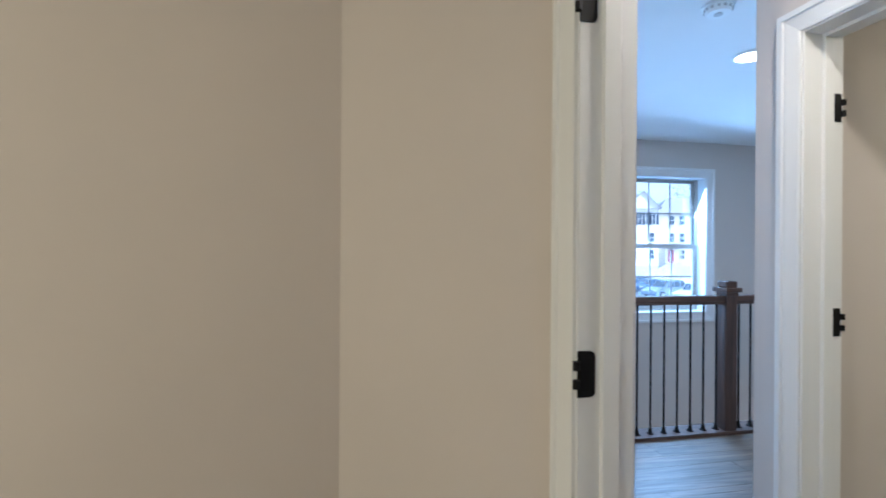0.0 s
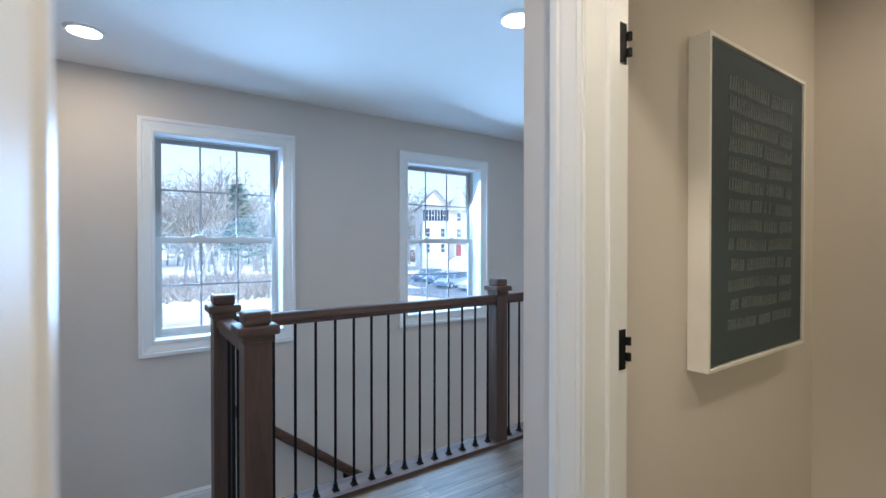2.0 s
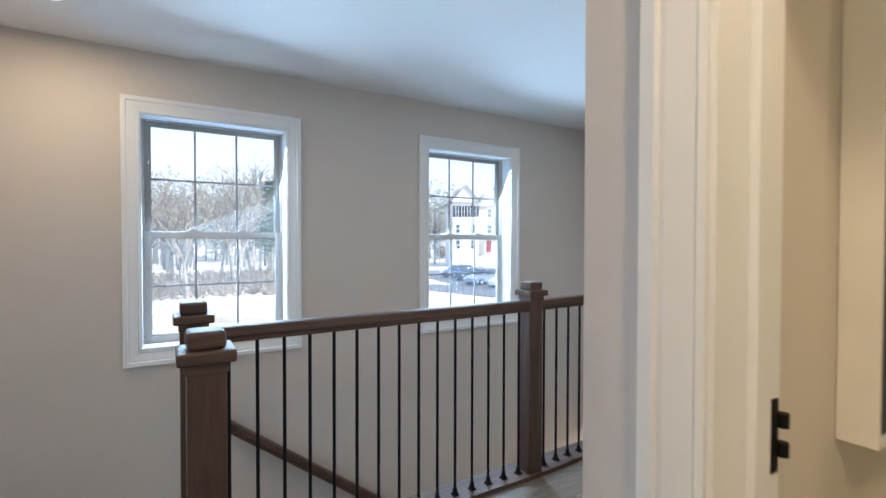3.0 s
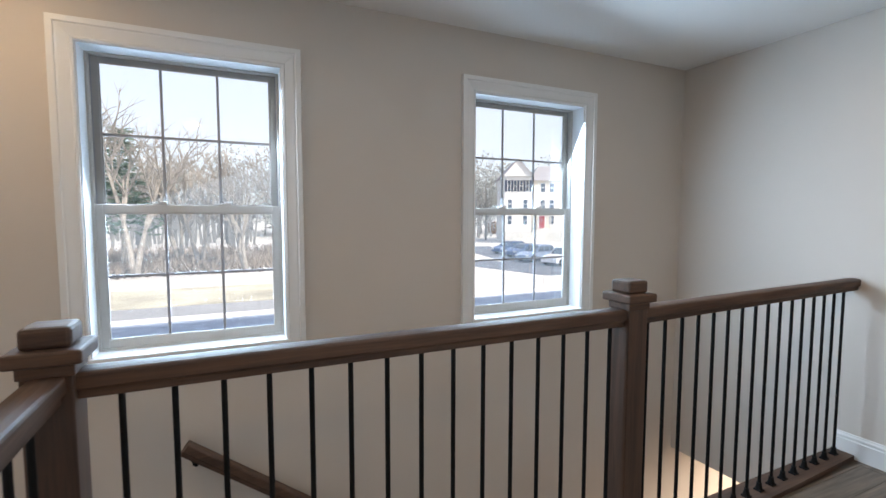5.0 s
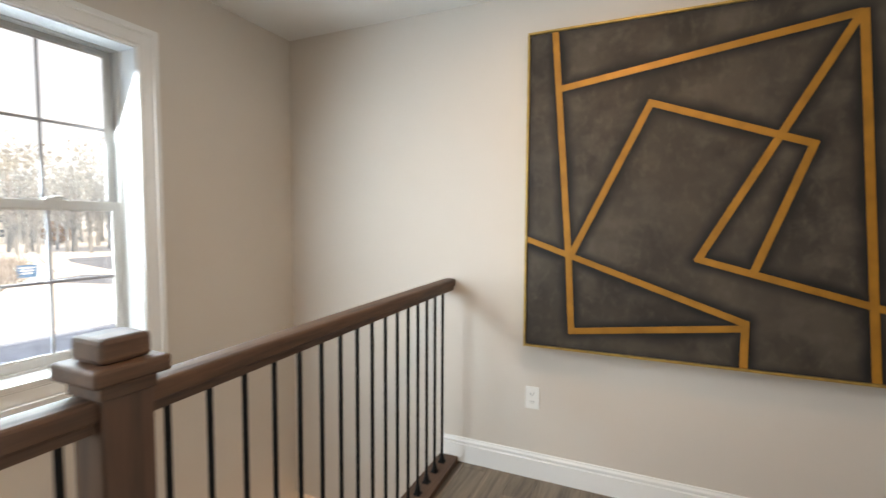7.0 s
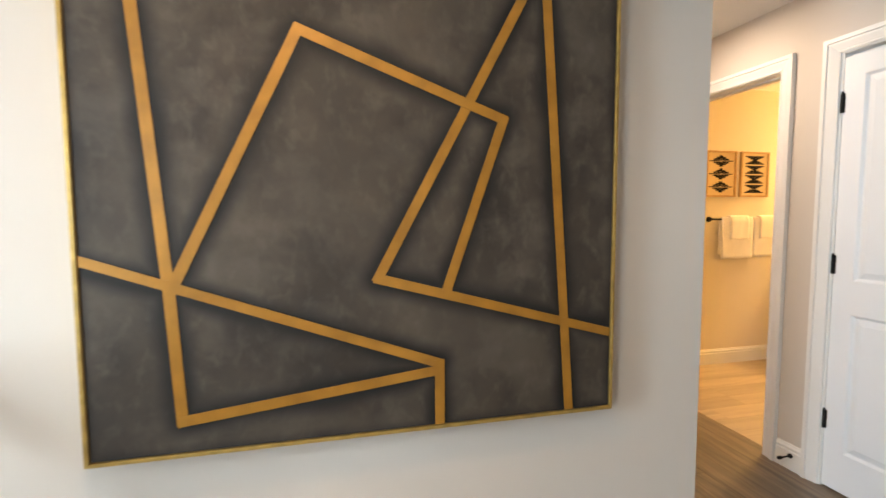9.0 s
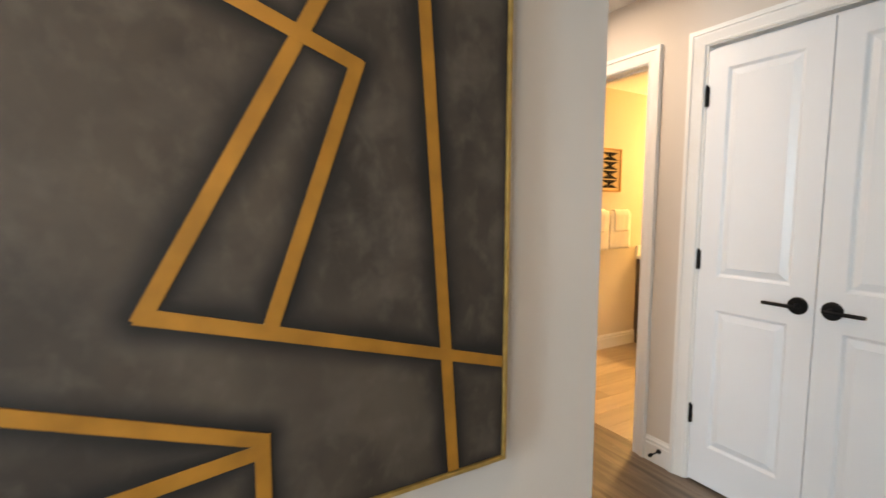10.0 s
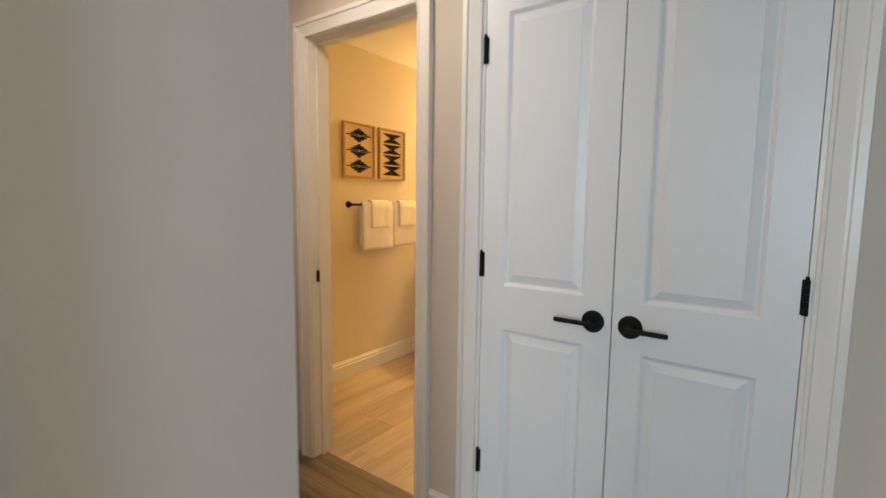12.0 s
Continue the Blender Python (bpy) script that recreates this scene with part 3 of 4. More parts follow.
def canvas_mesh():
    N = 110
    a, c = 0.012, S - 0.012
    us = [a + (c - a) * k / N for k in range(N + 1)]
    vs = [(0.0, u, v) for u in us for v in us]
    fs = [(i * (N + 1) + j, i * (N + 1) + j + 1, (i + 1) * (N + 1) + j + 1, (i + 1) * (N + 1) + j) for i in range(N) for j in range(N)]
    k = len(vs)
    vs += [(0.03, a, a), (0.03, a, c), (0.03, c, c), (0.03, c, a)]
    e = [0, N, (N + 1) * N + N, (N + 1) * N]
    fs += [(e[i], k + i, k + (i + 1) % 4, e[(i + 1) % 4]) for i in range(4)] + [(k + 3, k + 2, k + 1, k)]
    me = bpy.data.meshes.new("canvas")
    me.from_pydata(vs, [], fs)
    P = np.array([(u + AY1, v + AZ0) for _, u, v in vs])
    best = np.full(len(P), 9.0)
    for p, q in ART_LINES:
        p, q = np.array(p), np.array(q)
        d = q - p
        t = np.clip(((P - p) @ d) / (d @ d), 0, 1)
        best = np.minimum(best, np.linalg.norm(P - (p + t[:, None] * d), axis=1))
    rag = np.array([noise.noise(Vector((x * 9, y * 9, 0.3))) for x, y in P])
    # The canvas also darkens towards its four edges.
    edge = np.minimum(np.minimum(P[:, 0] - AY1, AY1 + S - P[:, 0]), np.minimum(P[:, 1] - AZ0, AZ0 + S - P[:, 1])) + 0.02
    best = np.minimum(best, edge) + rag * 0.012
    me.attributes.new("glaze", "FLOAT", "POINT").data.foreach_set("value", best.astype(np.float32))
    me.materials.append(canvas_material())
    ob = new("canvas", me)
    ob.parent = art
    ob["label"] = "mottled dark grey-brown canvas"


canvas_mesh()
part("frame", boxes((-0.006, 0.070, 0, 0.010, 0, S), (-0.006, 0.070, S - 0.010, S, 0, S), (-0.006, 0.070, 0.010, S - 0.010, 0, 0.010), (-0.006, 0.070, 0.010, S - 0.010, S - 0.010, S), bevel=0.001), M_GOLDF, art, "thin gold frame")


def stripe(p, q, w=0.028, lift=0.0):
    """A gold band between two places (y, z) on the canvas."""
    a, b = Vector((p[0] - AY1, p[1] - AZ0)), Vector((q[0] - AY1, q[1] - AZ0))
    d = (b - a).normalized()
    n = Vector((-d.y, d.x)) * w / 2
    a, b = a - d * w / 2 * 0.8, b + d * w / 2 * 0.8
    bm = bmesh.new()
    lim = lambda c: (min(max(c.x, 0.0125), S - 0.0125), min(max(c.y, 0.0125), S - 0.0125))
    f = [bm.verts.new((-0.0016 - lift, *lim(c))) for c in (a - n, b - n, b + n, a + n)]
    k = [bm.verts.new((0.0005, *lim(c))) for c in (a - n, b - n, b + n, a + n)]
    bm.faces.new(f)
    for i in range(4):
        bm.faces.new((f[i], f[(i + 1) % 4], k[(i + 1) % 4], k[i]))
    part("gold_line", bm, M_GOLD, art, "hand-painted gold line")


for k, (p, q) in enumerate(ART_LINES):
    stripe(p, q, lift=0.00012 * k)

# ---- relief picture in the side room ----
pic = thing("relief_picture", (3.950, 3.102, 0.948), "blue-grey relief picture of paper strips in a deep white box frame", "picture")
PW, PH, PD = 0.73, 0.975, 0.062
M_PICF = mat("picture_frame_white", (0.74, 0.71, 0.66), 0.5, scale=6, amount=0.05)
M_PICB = mat("picture_ground", (0.045, 0.062, 0.072), 0.8, scale=30, amount=0.1, bump=0.5, bscale=500)
M_PICS = mat("picture_strip", (0.12, 0.14, 0.145), 0.7, scale=90, amount=0.3, bump=0.8, bscale=500)
part("frame", boxes((0, 0.012, -PD, -0.001, 0, PH), (PW - 0.012, PW, -PD, -0.001, 0, PH), (0.012, PW - 0.012, -PD, -0.001, 0, 0.012), (0.012, PW - 0.012, -PD, -0.001, PH - 0.012, PH), bevel=0.001), M_PICF, pic, "deep white box frame")
part("ground", boxes((0.018, PW - 0.018, -PD + 0.006, -0.012, 0.018, PH - 0.018)), M_PICB, pic, "matt blue-grey ground")
rr = random.Random(5)
for r in range(13):
    z = PH * (0.855 - r * 0.062)
    h = 0.046 - r * 0.0011
    for c in range(27):
        if rr.random() < 0.02 + 0.008 * r:
            continue
        x = 0.13 + c * (PW - 0.24) / 27
        l = rr.uniform(0.0115, 0.0150)
        zz = z + rr.uniform(-0.0012, 0.0012) + 0.0025 * math.sin(c * 0.3 + r * 1.7)
        bm = bmesh.new()
        yb = -PD + 0.0055
        q = [(x, yb, zz), (x + l, yb, zz), (x + l, yb - 0.001, zz + h), (x, yb - 0.003, zz + h * 0.96)]
        f0 = [bm.verts.new(v) for v in q]
        f1 = [bm.verts.new((a, -PD + 0.0062, d)) for a, b_, d in q]
        bm.faces.new(f0)
        for i in range(4):
            bm.faces.new((f0[i], f0[(i + 1) % 4], f1[(i + 1) % 4], f1[i]))
        part("paper_strip", bm, M_PICS, pic)


# ---- closet doors ----
def closet_door(x0, x1, hinge_left):
    """Two-panel door leaf between x0 and x1; its face looks to +y."""
    Lw, Hh = x1 - x0, 2.012
    t = thing("closet_door", (x0, CY - 0.001, 0.012), "closed white two-panel closet door with a black lever", "door", "pair of closet doors")
    s = 0.086
    zs = [(0, 0.188), (0.845, 1.000), (1.922, Hh)]
    rows = [(0, s, -0.035, 0, 0, Hh), (Lw - s, Lw, -0.035, 0, 0, Hh)] + [(s, Lw - s, -0.035, 0, a, b) for a, b in zs]
    part("leaf_frame", boxes(*rows), M_DOOR, t)
    for z0, z1 in ((0.188, 0.845), (1.000, 1.922)):
        bm = bmesh.new()
        prev = None
        for ins, dy in ((0, 0), (0.001, -0.0015), (0.004, -0.003), (0.010, -0.0095), (0.013, -0.0105), (0.016, -0.0105), (0.040, -0.0020), (0.0415, -0.0008)):
            ring = [bm.verts.new(v) for v in ((s + ins, dy, z0 + ins), (Lw - s - ins, dy, z0 + ins), (Lw - s - ins, dy, z1 - ins), (s + ins, dy, z1 - ins))]
            if prev:
                for i in range(4):
                    bm.faces.new((prev[i], prev[(i + 1) % 4], ring[(i + 1) % 4], ring[i]))
            prev = ring
        bm.faces.new(prev)
        part("panel", bm, M_DOOR, t, "raised panel with moulded edge")
    kx = 0.054 if not hinge_left else Lw - 0.053
    sg = -1 if hinge_left else 1
    zc = 0.925
    turn = Matrix.Translation((kx, 0, zc)) @ pose(0, 0, 0, -90, 0, 0)
    bm = bmesh.new()
    tube(bm, 0.0345, 0, 0.007, seg=36, m=turn)
    tube(bm, 0.0345, 0.007, 0.011, seg=36, r2=0.030, m=turn)
    tube(bm, 0.011, 0.011, 0.042, seg=16, m=turn)
    tube(bm, 0.0022, 0.0111, 0.0125, y=0.016, seg=10, m=turn)
    hd = part("lever_handle", bm, M_BLACK, t, "matt black lever on a round rose")
    bm = bmesh.new()
    side = pose(0, 0.046, 0, 0, 90 * sg, 0)
    tube(bm, 0.0075, -0.010, 0.108, seg=16, m=side)
    tube(bm, 0.0075, 0.108, 0.111, seg=16, r2=0.005, m=side)
    lv = part("lever", bm, M_BLACK, hd)
    lv.location = (kx, 0, zc)
    hx = Lw if not hinge_left else 0
    for z in (0.324, 1.069, 1.810):
        bm = bmesh.new()
        for k in (-2, -1, 0, 1, 2):
            tube(bm, 0.0065, z + k * 0.0178 - 0.0085, z + k * 0.0178 + 0.0085, hx, 0.006, 12)
        box(bm, hx - 0.010, hx + 0.010, -0.001, 0.002, z - 0.044, z + 0.044)
        tube(bm, 0.0045, z + 0.044, z + 0.052, hx, 0.006, 10)
        part("hinge", bm, M_BLACK, t, "black steel butt hinge")
    return t


cd1 = closet_door(6.214, 6.676, False)
cd2 = closet_door(5.755, 6.210, True)


# ---- recessed lamps ----
def downlight(x, y, energy):
    t = thing("recessed_lamp", (x, y, H), "round white flush ceiling lamp, lit warm; five of the seven are added fill", "lamp", "ceiling lamps")
    bm = bmesh.new()
    tube(bm, 0.088, -0.006, 0, seg=40)
    tube(bm, 0.078, -0.010, -0.006, seg=40, r2=0.084)
    part("trim_ring", bm, M_PLATE, t, "white rim")
    bm = bmesh.new()
    tube(bm, 0.070, -0.0125, -0.0102, seg=40)
    part("diffuser", bm, M_LAMP, t, "glowing diffuser")
    lamp("lamp_light", "AREA", energy, pose(x, y, H - 0.02), (1.0, 0.92, 0.84) if x > 7 else WARM, disc=0.13)


# First two are known lamps; the other five are unseen, added to brighten walls.
for x, y, e in ((2.437, 5.324, 4.4), (4.13, 4.0, 2.0), (5.42, 3.95, 5.8), (2.95, 2.45, 9.5), (4.55, 2.35, 4.0), (1.2, 1.2, 2.2), (7.15, 1.98, 5.0)):
    downlight(x, y, e)
lamp("vanity_light", "AREA", 42, look((8.2, -1.1, 2.0), (7.5, 0.4, 1.0)), (1.0, 0.66, 0.27), size=0.6, size_y=0.15)


# ---- small fixtures ----
def smoke_detector(x, y):
    t = thing("smoke_detector", (x, y, H), "white round smoke detector with a slotted rim on the ceiling", "smoke detector")
    bm = bmesh.new()
    tube(bm, 0.066, -0.012, 0, seg=32)
    tube(bm, 0.048, -0.040, -0.012, seg=32, r2=0.060)
    part("housing", bm, M_PLATE, t)
    bm = bmesh.new()
    tube(bm, 0.018, -0.043, -0.0402, seg=20)
    part("test_button", bm, M_VINYL, t)
    for k in range(14):
        a = k * math.tau / 14
        bm = boxes((0.050, 0.0585, -0.005, 0.005, -0.028, -0.018))
        o = part("vent_slot", bm, M_VINYL, t)
        o.matrix_local = pose(0, 0, 0, 0, 0, math.degrees(a))


smoke_detector(3.56, 3.58)


def outlet(m):
    t = thing("wall_outlet", m, "white duplex power outlet low on the beige wall", "outlet")
    part("cover_plate", boxes((-0.035, 0.035, -0.005, 0, -0.057, 0.057), bevel=0.002), M_PLATE, t)
    M_SLOT = bpy.data.materials.get("outlet_slot") or mat("outlet_slot", (0.12, 0.12, 0.12), 0.6)
    for z in (-0.020, 0.020):
        f = part("socket_face", boxes((-0.017, 0.017, -0.0075, -0.0052, z - 0.014, z + 0.014), bevel=0.001), M_PLATE, t)
        part("slot", boxes((-0.009, -0.006, -0.0082, -0.0076, z - 0.004, z + 0.006), (0.006, 0.009, -0.0082, -0.0076, z - 0.004, z + 0.006), (-0.002, 0.002, -0.0082, -0.0076, z - 0.010, z - 0.006)), M_SLOT, f)


outlet(pose(EX, 4.33, 0.410, 0, 0, -90))


def door_stop(x):
    t = thing("door_stop", (x, CY + 0.016, 0.075), "black rigid door stop screwed to the white baseboard", "door stop")
    m = pose(0, 0, 0, -90, 0, 0)
    bm = bmesh.new()
    tube(bm, 0.012, 0, 0.006, seg=16, m=m)
    tube(bm, 0.004, 0.006, 0.062, seg=10, m=m)
    part("rod", bm, M_BLACK, t)
    bm = bmesh.new()
    tube(bm, 0.009, 0.062, 0.078, seg=14, m=m)
    part("tip", bm, M_BLACK, t, "black rubber tip")


door_stop(6.818)
# pin stop on the upper hinge of one closet door
bm = boxes((-0.004, 0.035, 0.010, 0.018, 0, 0.008), (0.030, 0.038, 0.0, 0.026, -0.003, 0.011), bevel=0.001)
o = part("hinge_pin_stop", bm, M_BLACK, cd2, "black hinge pin door stop")
o.location = (0, 0.002, 1.862)
bm = boxes((7.6385, 7.642, CY - 0.072, CY - 0.030, 0.90, 0.96), (7.632, 7.6384, CY - 0.036, CY - 0.026, 0.905, 0.955), bevel=0.001)
structure("trim_strike_plate", bm, M_BLACK, "black strike plate on the bathroom door lining")


# ---- bathroom ----
def pattern_picture(y1, y0, kind):
    t = thing("framed_pattern", (BX, y0, 1.468), "small oak-framed print of black stepped bands" if kind else "small oak-framed print of black stepped diamonds on cream", "picture", "bathroom prints")
    w, h = y1 - y0, 0.39
    M_FR = bpy.data.materials.get("light_oak") or wood("light_oak", (0.50, 0.30, 0.12), (0.34, 0.19, 0.07), 0.5, "z", 12)
    M_PA = bpy.data.materials.get("cream_paper") or mat("cream_paper", (0.66, 0.50, 0.30), 0.8)
    M_INK = bpy.data.materials.get("black_ink") or mat("black_ink", (0.012, 0.011, 0.010), 0.9, spec=0.1)
    part("frame", boxes((-0.025, -0.001, 0, 0.014, 0, h), (-0.025, -0.001, w - 0.014, w, 0, h), (-0.025, -0.001, 0.014, w - 0.014, 0, 0.014), (-0.025, -0.001, 0.014, w - 0.014, h - 0.014, h), bevel=0.001), M_FR, t, "light oak frame")
    part("paper", boxes((-0.012, -0.004, 0.0142, w - 0.0142, 0.0142, h - 0.0142)), M_PA, t, "cream paper")
    c = w / 2
    n = 3 if not kind else 4
    cell = (h - 0.06) / n
    for k in range(n):
        zc = 0.03 + cell * (k + 0.5)
        rows = []
        for s in (-3, -2, -1, 0, 1, 2, 3):
            hw = (w / 2 - 0.045) * (1 - abs(s) / 3.6) if not kind else (w / 2 - 0.05) * (0.25 + abs(s) / 4)
            z = zc + s * cell / 8
            if s == 0 and not kind:
                rows.append((-0.0132, -0.0124, c - hw * 1.1, c - 0.006, z - cell / 24, z + cell / 24))
                rows.append((-0.0132, -0.0124, c + 0.006, c + hw * 1.1, z - cell / 24, z + cell / 24))
            else:
                rows.append((-0.0132, -0.0124, c - hw, c + hw, z - cell / 16, z + cell / 16 - 0.0004))
        for row in rows:
            part("printed_bar", boxes(row), M_INK, t)


pattern_picture(0.657, 0.348, 0)
pattern_picture(0.299, 0.0, 1)
bar = thing("towel_bar", (BX, -0.07, 1.275), "black round towel bar on the cream wall", "towel bar")
mx = pose(-0.065, 0, 0, -90, 0, 0)
bm = bmesh.new()
tube(bm, 0.008, 0, 0.70, seg=14, m=mx)
part("bar", bm, M_BLACK, bar)
for y in (0.03, 0.67):
    bm = bmesh.new()
    mm = pose(0, y, 0, 0, -90, 0)
    tube(bm, 0.024, 0, 0.008, seg=20, m=mm)
    tube(bm, 0.009, 0.008, 0.066, seg=12, m=mm)
    part("bracket", bm, M_BLACK, bar)


def towel(y0, y1, drop_front, drop_back, off, label):
    """A folded towel hanging over the bar."""
    t = thing("towel", (BX - 0.065, (y0 + y1) / 2, 1.275), label, "towel", "hanging towels")
    w = y1 - y0
    r0 = 0.011 + off
    prof = []
    n = 14
    for i in range(n + 1):
        prof.append((-r0, -drop_front + drop_front * i / n))
    for i in range(1, 8):
        a = math.pi - math.pi * i / 8
        prof.append((math.cos(a) * r0, math.sin(a) * r0))
    for i in range(n + 1):
        prof.append((r0, -drop_back * i / n))
    m = 12
    th = 0.010
    bm = bmesh.new()
    grid = []
    for side in (0, 1):
        g = []
        for k, (x, z) in enumerate(prof):
            row = []
            for j in range(m + 1):
                u = j / m - 0.5
                dd = max(0.0, -z)
                wav = 0.006 * dd / 0.3 * math.sin(u * 6 + off * 300) + 0.0012 * math.sin(u * 17 + z * 20)
                sx = -1 if x < 0 else 1
                d = th * side
                px = x + (sx * d if z < 0 else 0) + (wav if sx < 0 else wav * 0.4)
                if sx > 0:
                    px = min(px, 0.055)
                row.append(bm.verts.new((px, u * w * (1 - 0.06 * dd), z + (d if z >= 0 else 0))))
            g.append(row)
        grid.append(g)
    K = len(prof)
    for side in (0, 1):
        g = grid[side]
        for k in range(K - 1):
            for j in range(m):
                bm.faces.new((g[k][j], g[k][j + 1], g[k + 1][j + 1], g[k + 1][j]))
    for k in range(K - 1):
        for j in (0, m):
            bm.faces.new((grid[0][k][j], grid[0][k + 1][j], grid[1][k + 1][j], grid[1][k][j]))
    for k in (0, K - 1):
        for j in range(m):
            bm.faces.new((grid[0][k][j], grid[1][k][j], grid[1][k][j + 1], grid[0][k][j + 1]))
    part("cloth", bm, M_TOWEL, t, smooth=True)


towel(0.215, 0.535, 0.335, 0.30, 0.0, "large folded white bath towel hung on the black bar")
towel(-0.075, 0.208, 0.325, 0.30, 0.0, "large folded white bath towel hung on the black bar")
towel(0.265, 0.455, 0.17, 0.15, 0.013, "small folded white hand towel laid over a bath towel")
towel(-0.045, 0.150, 0.165, 0.15, 0.013, "small folded white hand towel laid over a bath towel")

van = thing("bathroom_vanity", (7.80, -1.64, 0), "dark grey-brown bathroom vanity with a white countertop", "cabinet")
M_VAN = wood("vanity_wood", (0.12, 0.095, 0.075), (0.07, 0.055, 0.045), 0.45, "z", 8)
part("cabinet_body", boxes((0, 0.53, 0, 1.35, 0.09, 0.83), (0.06, 0.53, 0.0, 1.35, 0, 0.0899), bevel=0.001), M_VAN, van)
for k in range(3):
    part("cabinet_door", boxes((-0.02, -0.001, 0.02 + 0.44 * k, 0.44 * (k + 1), 0.12, 0.81), bevel=0.002), M_VAN, van)
part("countertop", boxes((-0.03, 0.53, -0.01, 1.365, 0.8305, 0.862), bevel=0.003), M_PLATE, van, "white stone countertop")
part("backsplash", boxes((0.51, 0.53, -0.01, 1.365, 0.8625, 0.96), bevel=0.002), M_PLATE, van, "white backsplash")


# ---- outdoors ----
G = -3.4
M_SOIL = mat("pale_ground", (0.60, 0.58, 0.54), 0.95, scale=0.12, amount=0.25, bump=0.5, bscale=3)
M_ROAD = mat("asphalt", (0.115, 0.130, 0.155), 0.9, scale=0.4, amount=0.2)
M_CONC = mat("concrete", (0.50, 0.49, 0.46), 0.85, scale=0.5, amount=0.1)
M_GRASS = mat("dry_grass", (0.46, 0.43, 0.33), 0.95, scale=0.3, amount=0.3)
M_BARK = mat("pale_bark", (0.36, 0.335, 0.30), 0.9, scale=2, amount=0.3)
M_BRUSH = mat("brush_twigs", (0.27, 0.235, 0.20), 0.95, scale=1, amount=0.4)
M_SIDING = mat("white_siding", (0.74, 0.74, 0.72), 0.7, scale=0.5, amount=0.05)
M_SIDEB = mat("beige_siding", (0.60, 0.56, 0.48), 0.7, scale=0.5, amount=0.05)
M_ROOF = mat("roof_shingle", (0.10, 0.105, 0.12), 0.85, scale=3, amount=0.3)
M_ROOFP = mat("pale_shingle", (0.34, 0.34, 0.36), 0.85, scale=3, amount=0.2)
M_DKGL = mat("dark_window_glass", (0.04, 0.06, 0.09), 0.12)
M_SHUT = mat("navy_shutter", (0.03, 0.05, 0.09), 0.6)
M_RED = mat("red_door", (0.38, 0.03, 0.03), 0.5)
structure("ground", boxes((-700, 700, -700, 1200, G - 1, G)), M_SOIL, "pale bare ground and dry lawn reaching the horizon")
structure("pavement", boxes((-60, 11, 12, 30.5, G, G + 0.05)), mat("worn_asphalt", (0.28, 0.285, 0.29), 0.9, scale=0.4, amount=0.1), "pale grey worn asphalt")
structure("road", prism([(26, 33), (60, 24.0), (60, 30), (35, 36.0), (40, 66), (34, 66), (29.0, 44), (24, 50), (22, 48)], G, G + 0.03), M_ROAD, "dark asphalt car park road")
structure("grass_verge", boxes((-80, 12, 30.6, 37, G, G + 0.08)), M_GRASS, "dry yellowish lawn verge")
structure("sidewalk", prism([(20, 44), (27, 47.0), (38, 74), (36, 75), (26, 49.5), (20, 46)], G, G + 0.15), M_CONC, "pale concrete sidewalk with a kerb")
M_PORCH = mat("porch_shingle", (0.27, 0.32, 0.40), 0.85, scale=9, amount=0.2)
porch = structure("porch_roof", prism([(1.9, 6.06), (7.2, 6.06), (7.2, 7.92), (1.9, 7.92)], 0.36, 0.40), M_PORCH, "low blue-grey shingled porch roof below the windows")
for k in range(13):
    y = 6.062 + 0.143 * k
    part("shingle_course", boxes((1.9, 7.2, y, y + 0.1425, 0.402, 0.588 - 0.014 * k)), M_PORCH, porch)
part("gutter", boxes((1.88, 7.22, 7.925, 8.02, 0.33, 0.445), bevel=0.004), M_SIDING, porch, "white gutter")
structure("wall_outside", boxes((1.9, 7.2, 6.06, 6.10, G, 0.53)), M_SIDING, "white siding below the porch roof")


def twiggy(name, colour):
    """Fine twigs too small to build, made half translucent to soften contrast as haze does."""
    m = bpy.data.materials.new(name)
    m.use_nodes = True
    n, l = m.node_tree.nodes, m.node_tree.links
    co, t, r = n.new("ShaderNodeTexCoord"), n.new("ShaderNodeTexNoise"), n.new("ShaderNodeValToRGB")
    t.inputs["Scale"].default_value = 0.05
    l.new(co.outputs["Object"], t.inputs["Vector"])
    l.new(t.outputs[0], r.inputs[0])
    r.color_ramp.elements[0].color = (*[c * 0.8 for c in colour], 1)
    r.color_ramp.elements[1].color = (*[min(1, c * 1.15) for c in colour], 1)
    d, tr, mx = n.new("ShaderNodeBsdfDiffuse"), n.new("ShaderNodeBsdfTranslucent"), n.new("ShaderNodeMixShader")
    for b in (d, tr):
        l.new(r.outputs[0], b.inputs["Color"])
    l.new(d.outputs[0], mx.inputs[1])
    l.new(tr.outputs[0], mx.inputs[2])
    l.new(mx.outputs[0], n["Material Output"].inputs[0])
    return m


M_PINE = twiggy("pine_needles", (0.20, 0.28, 0.22))


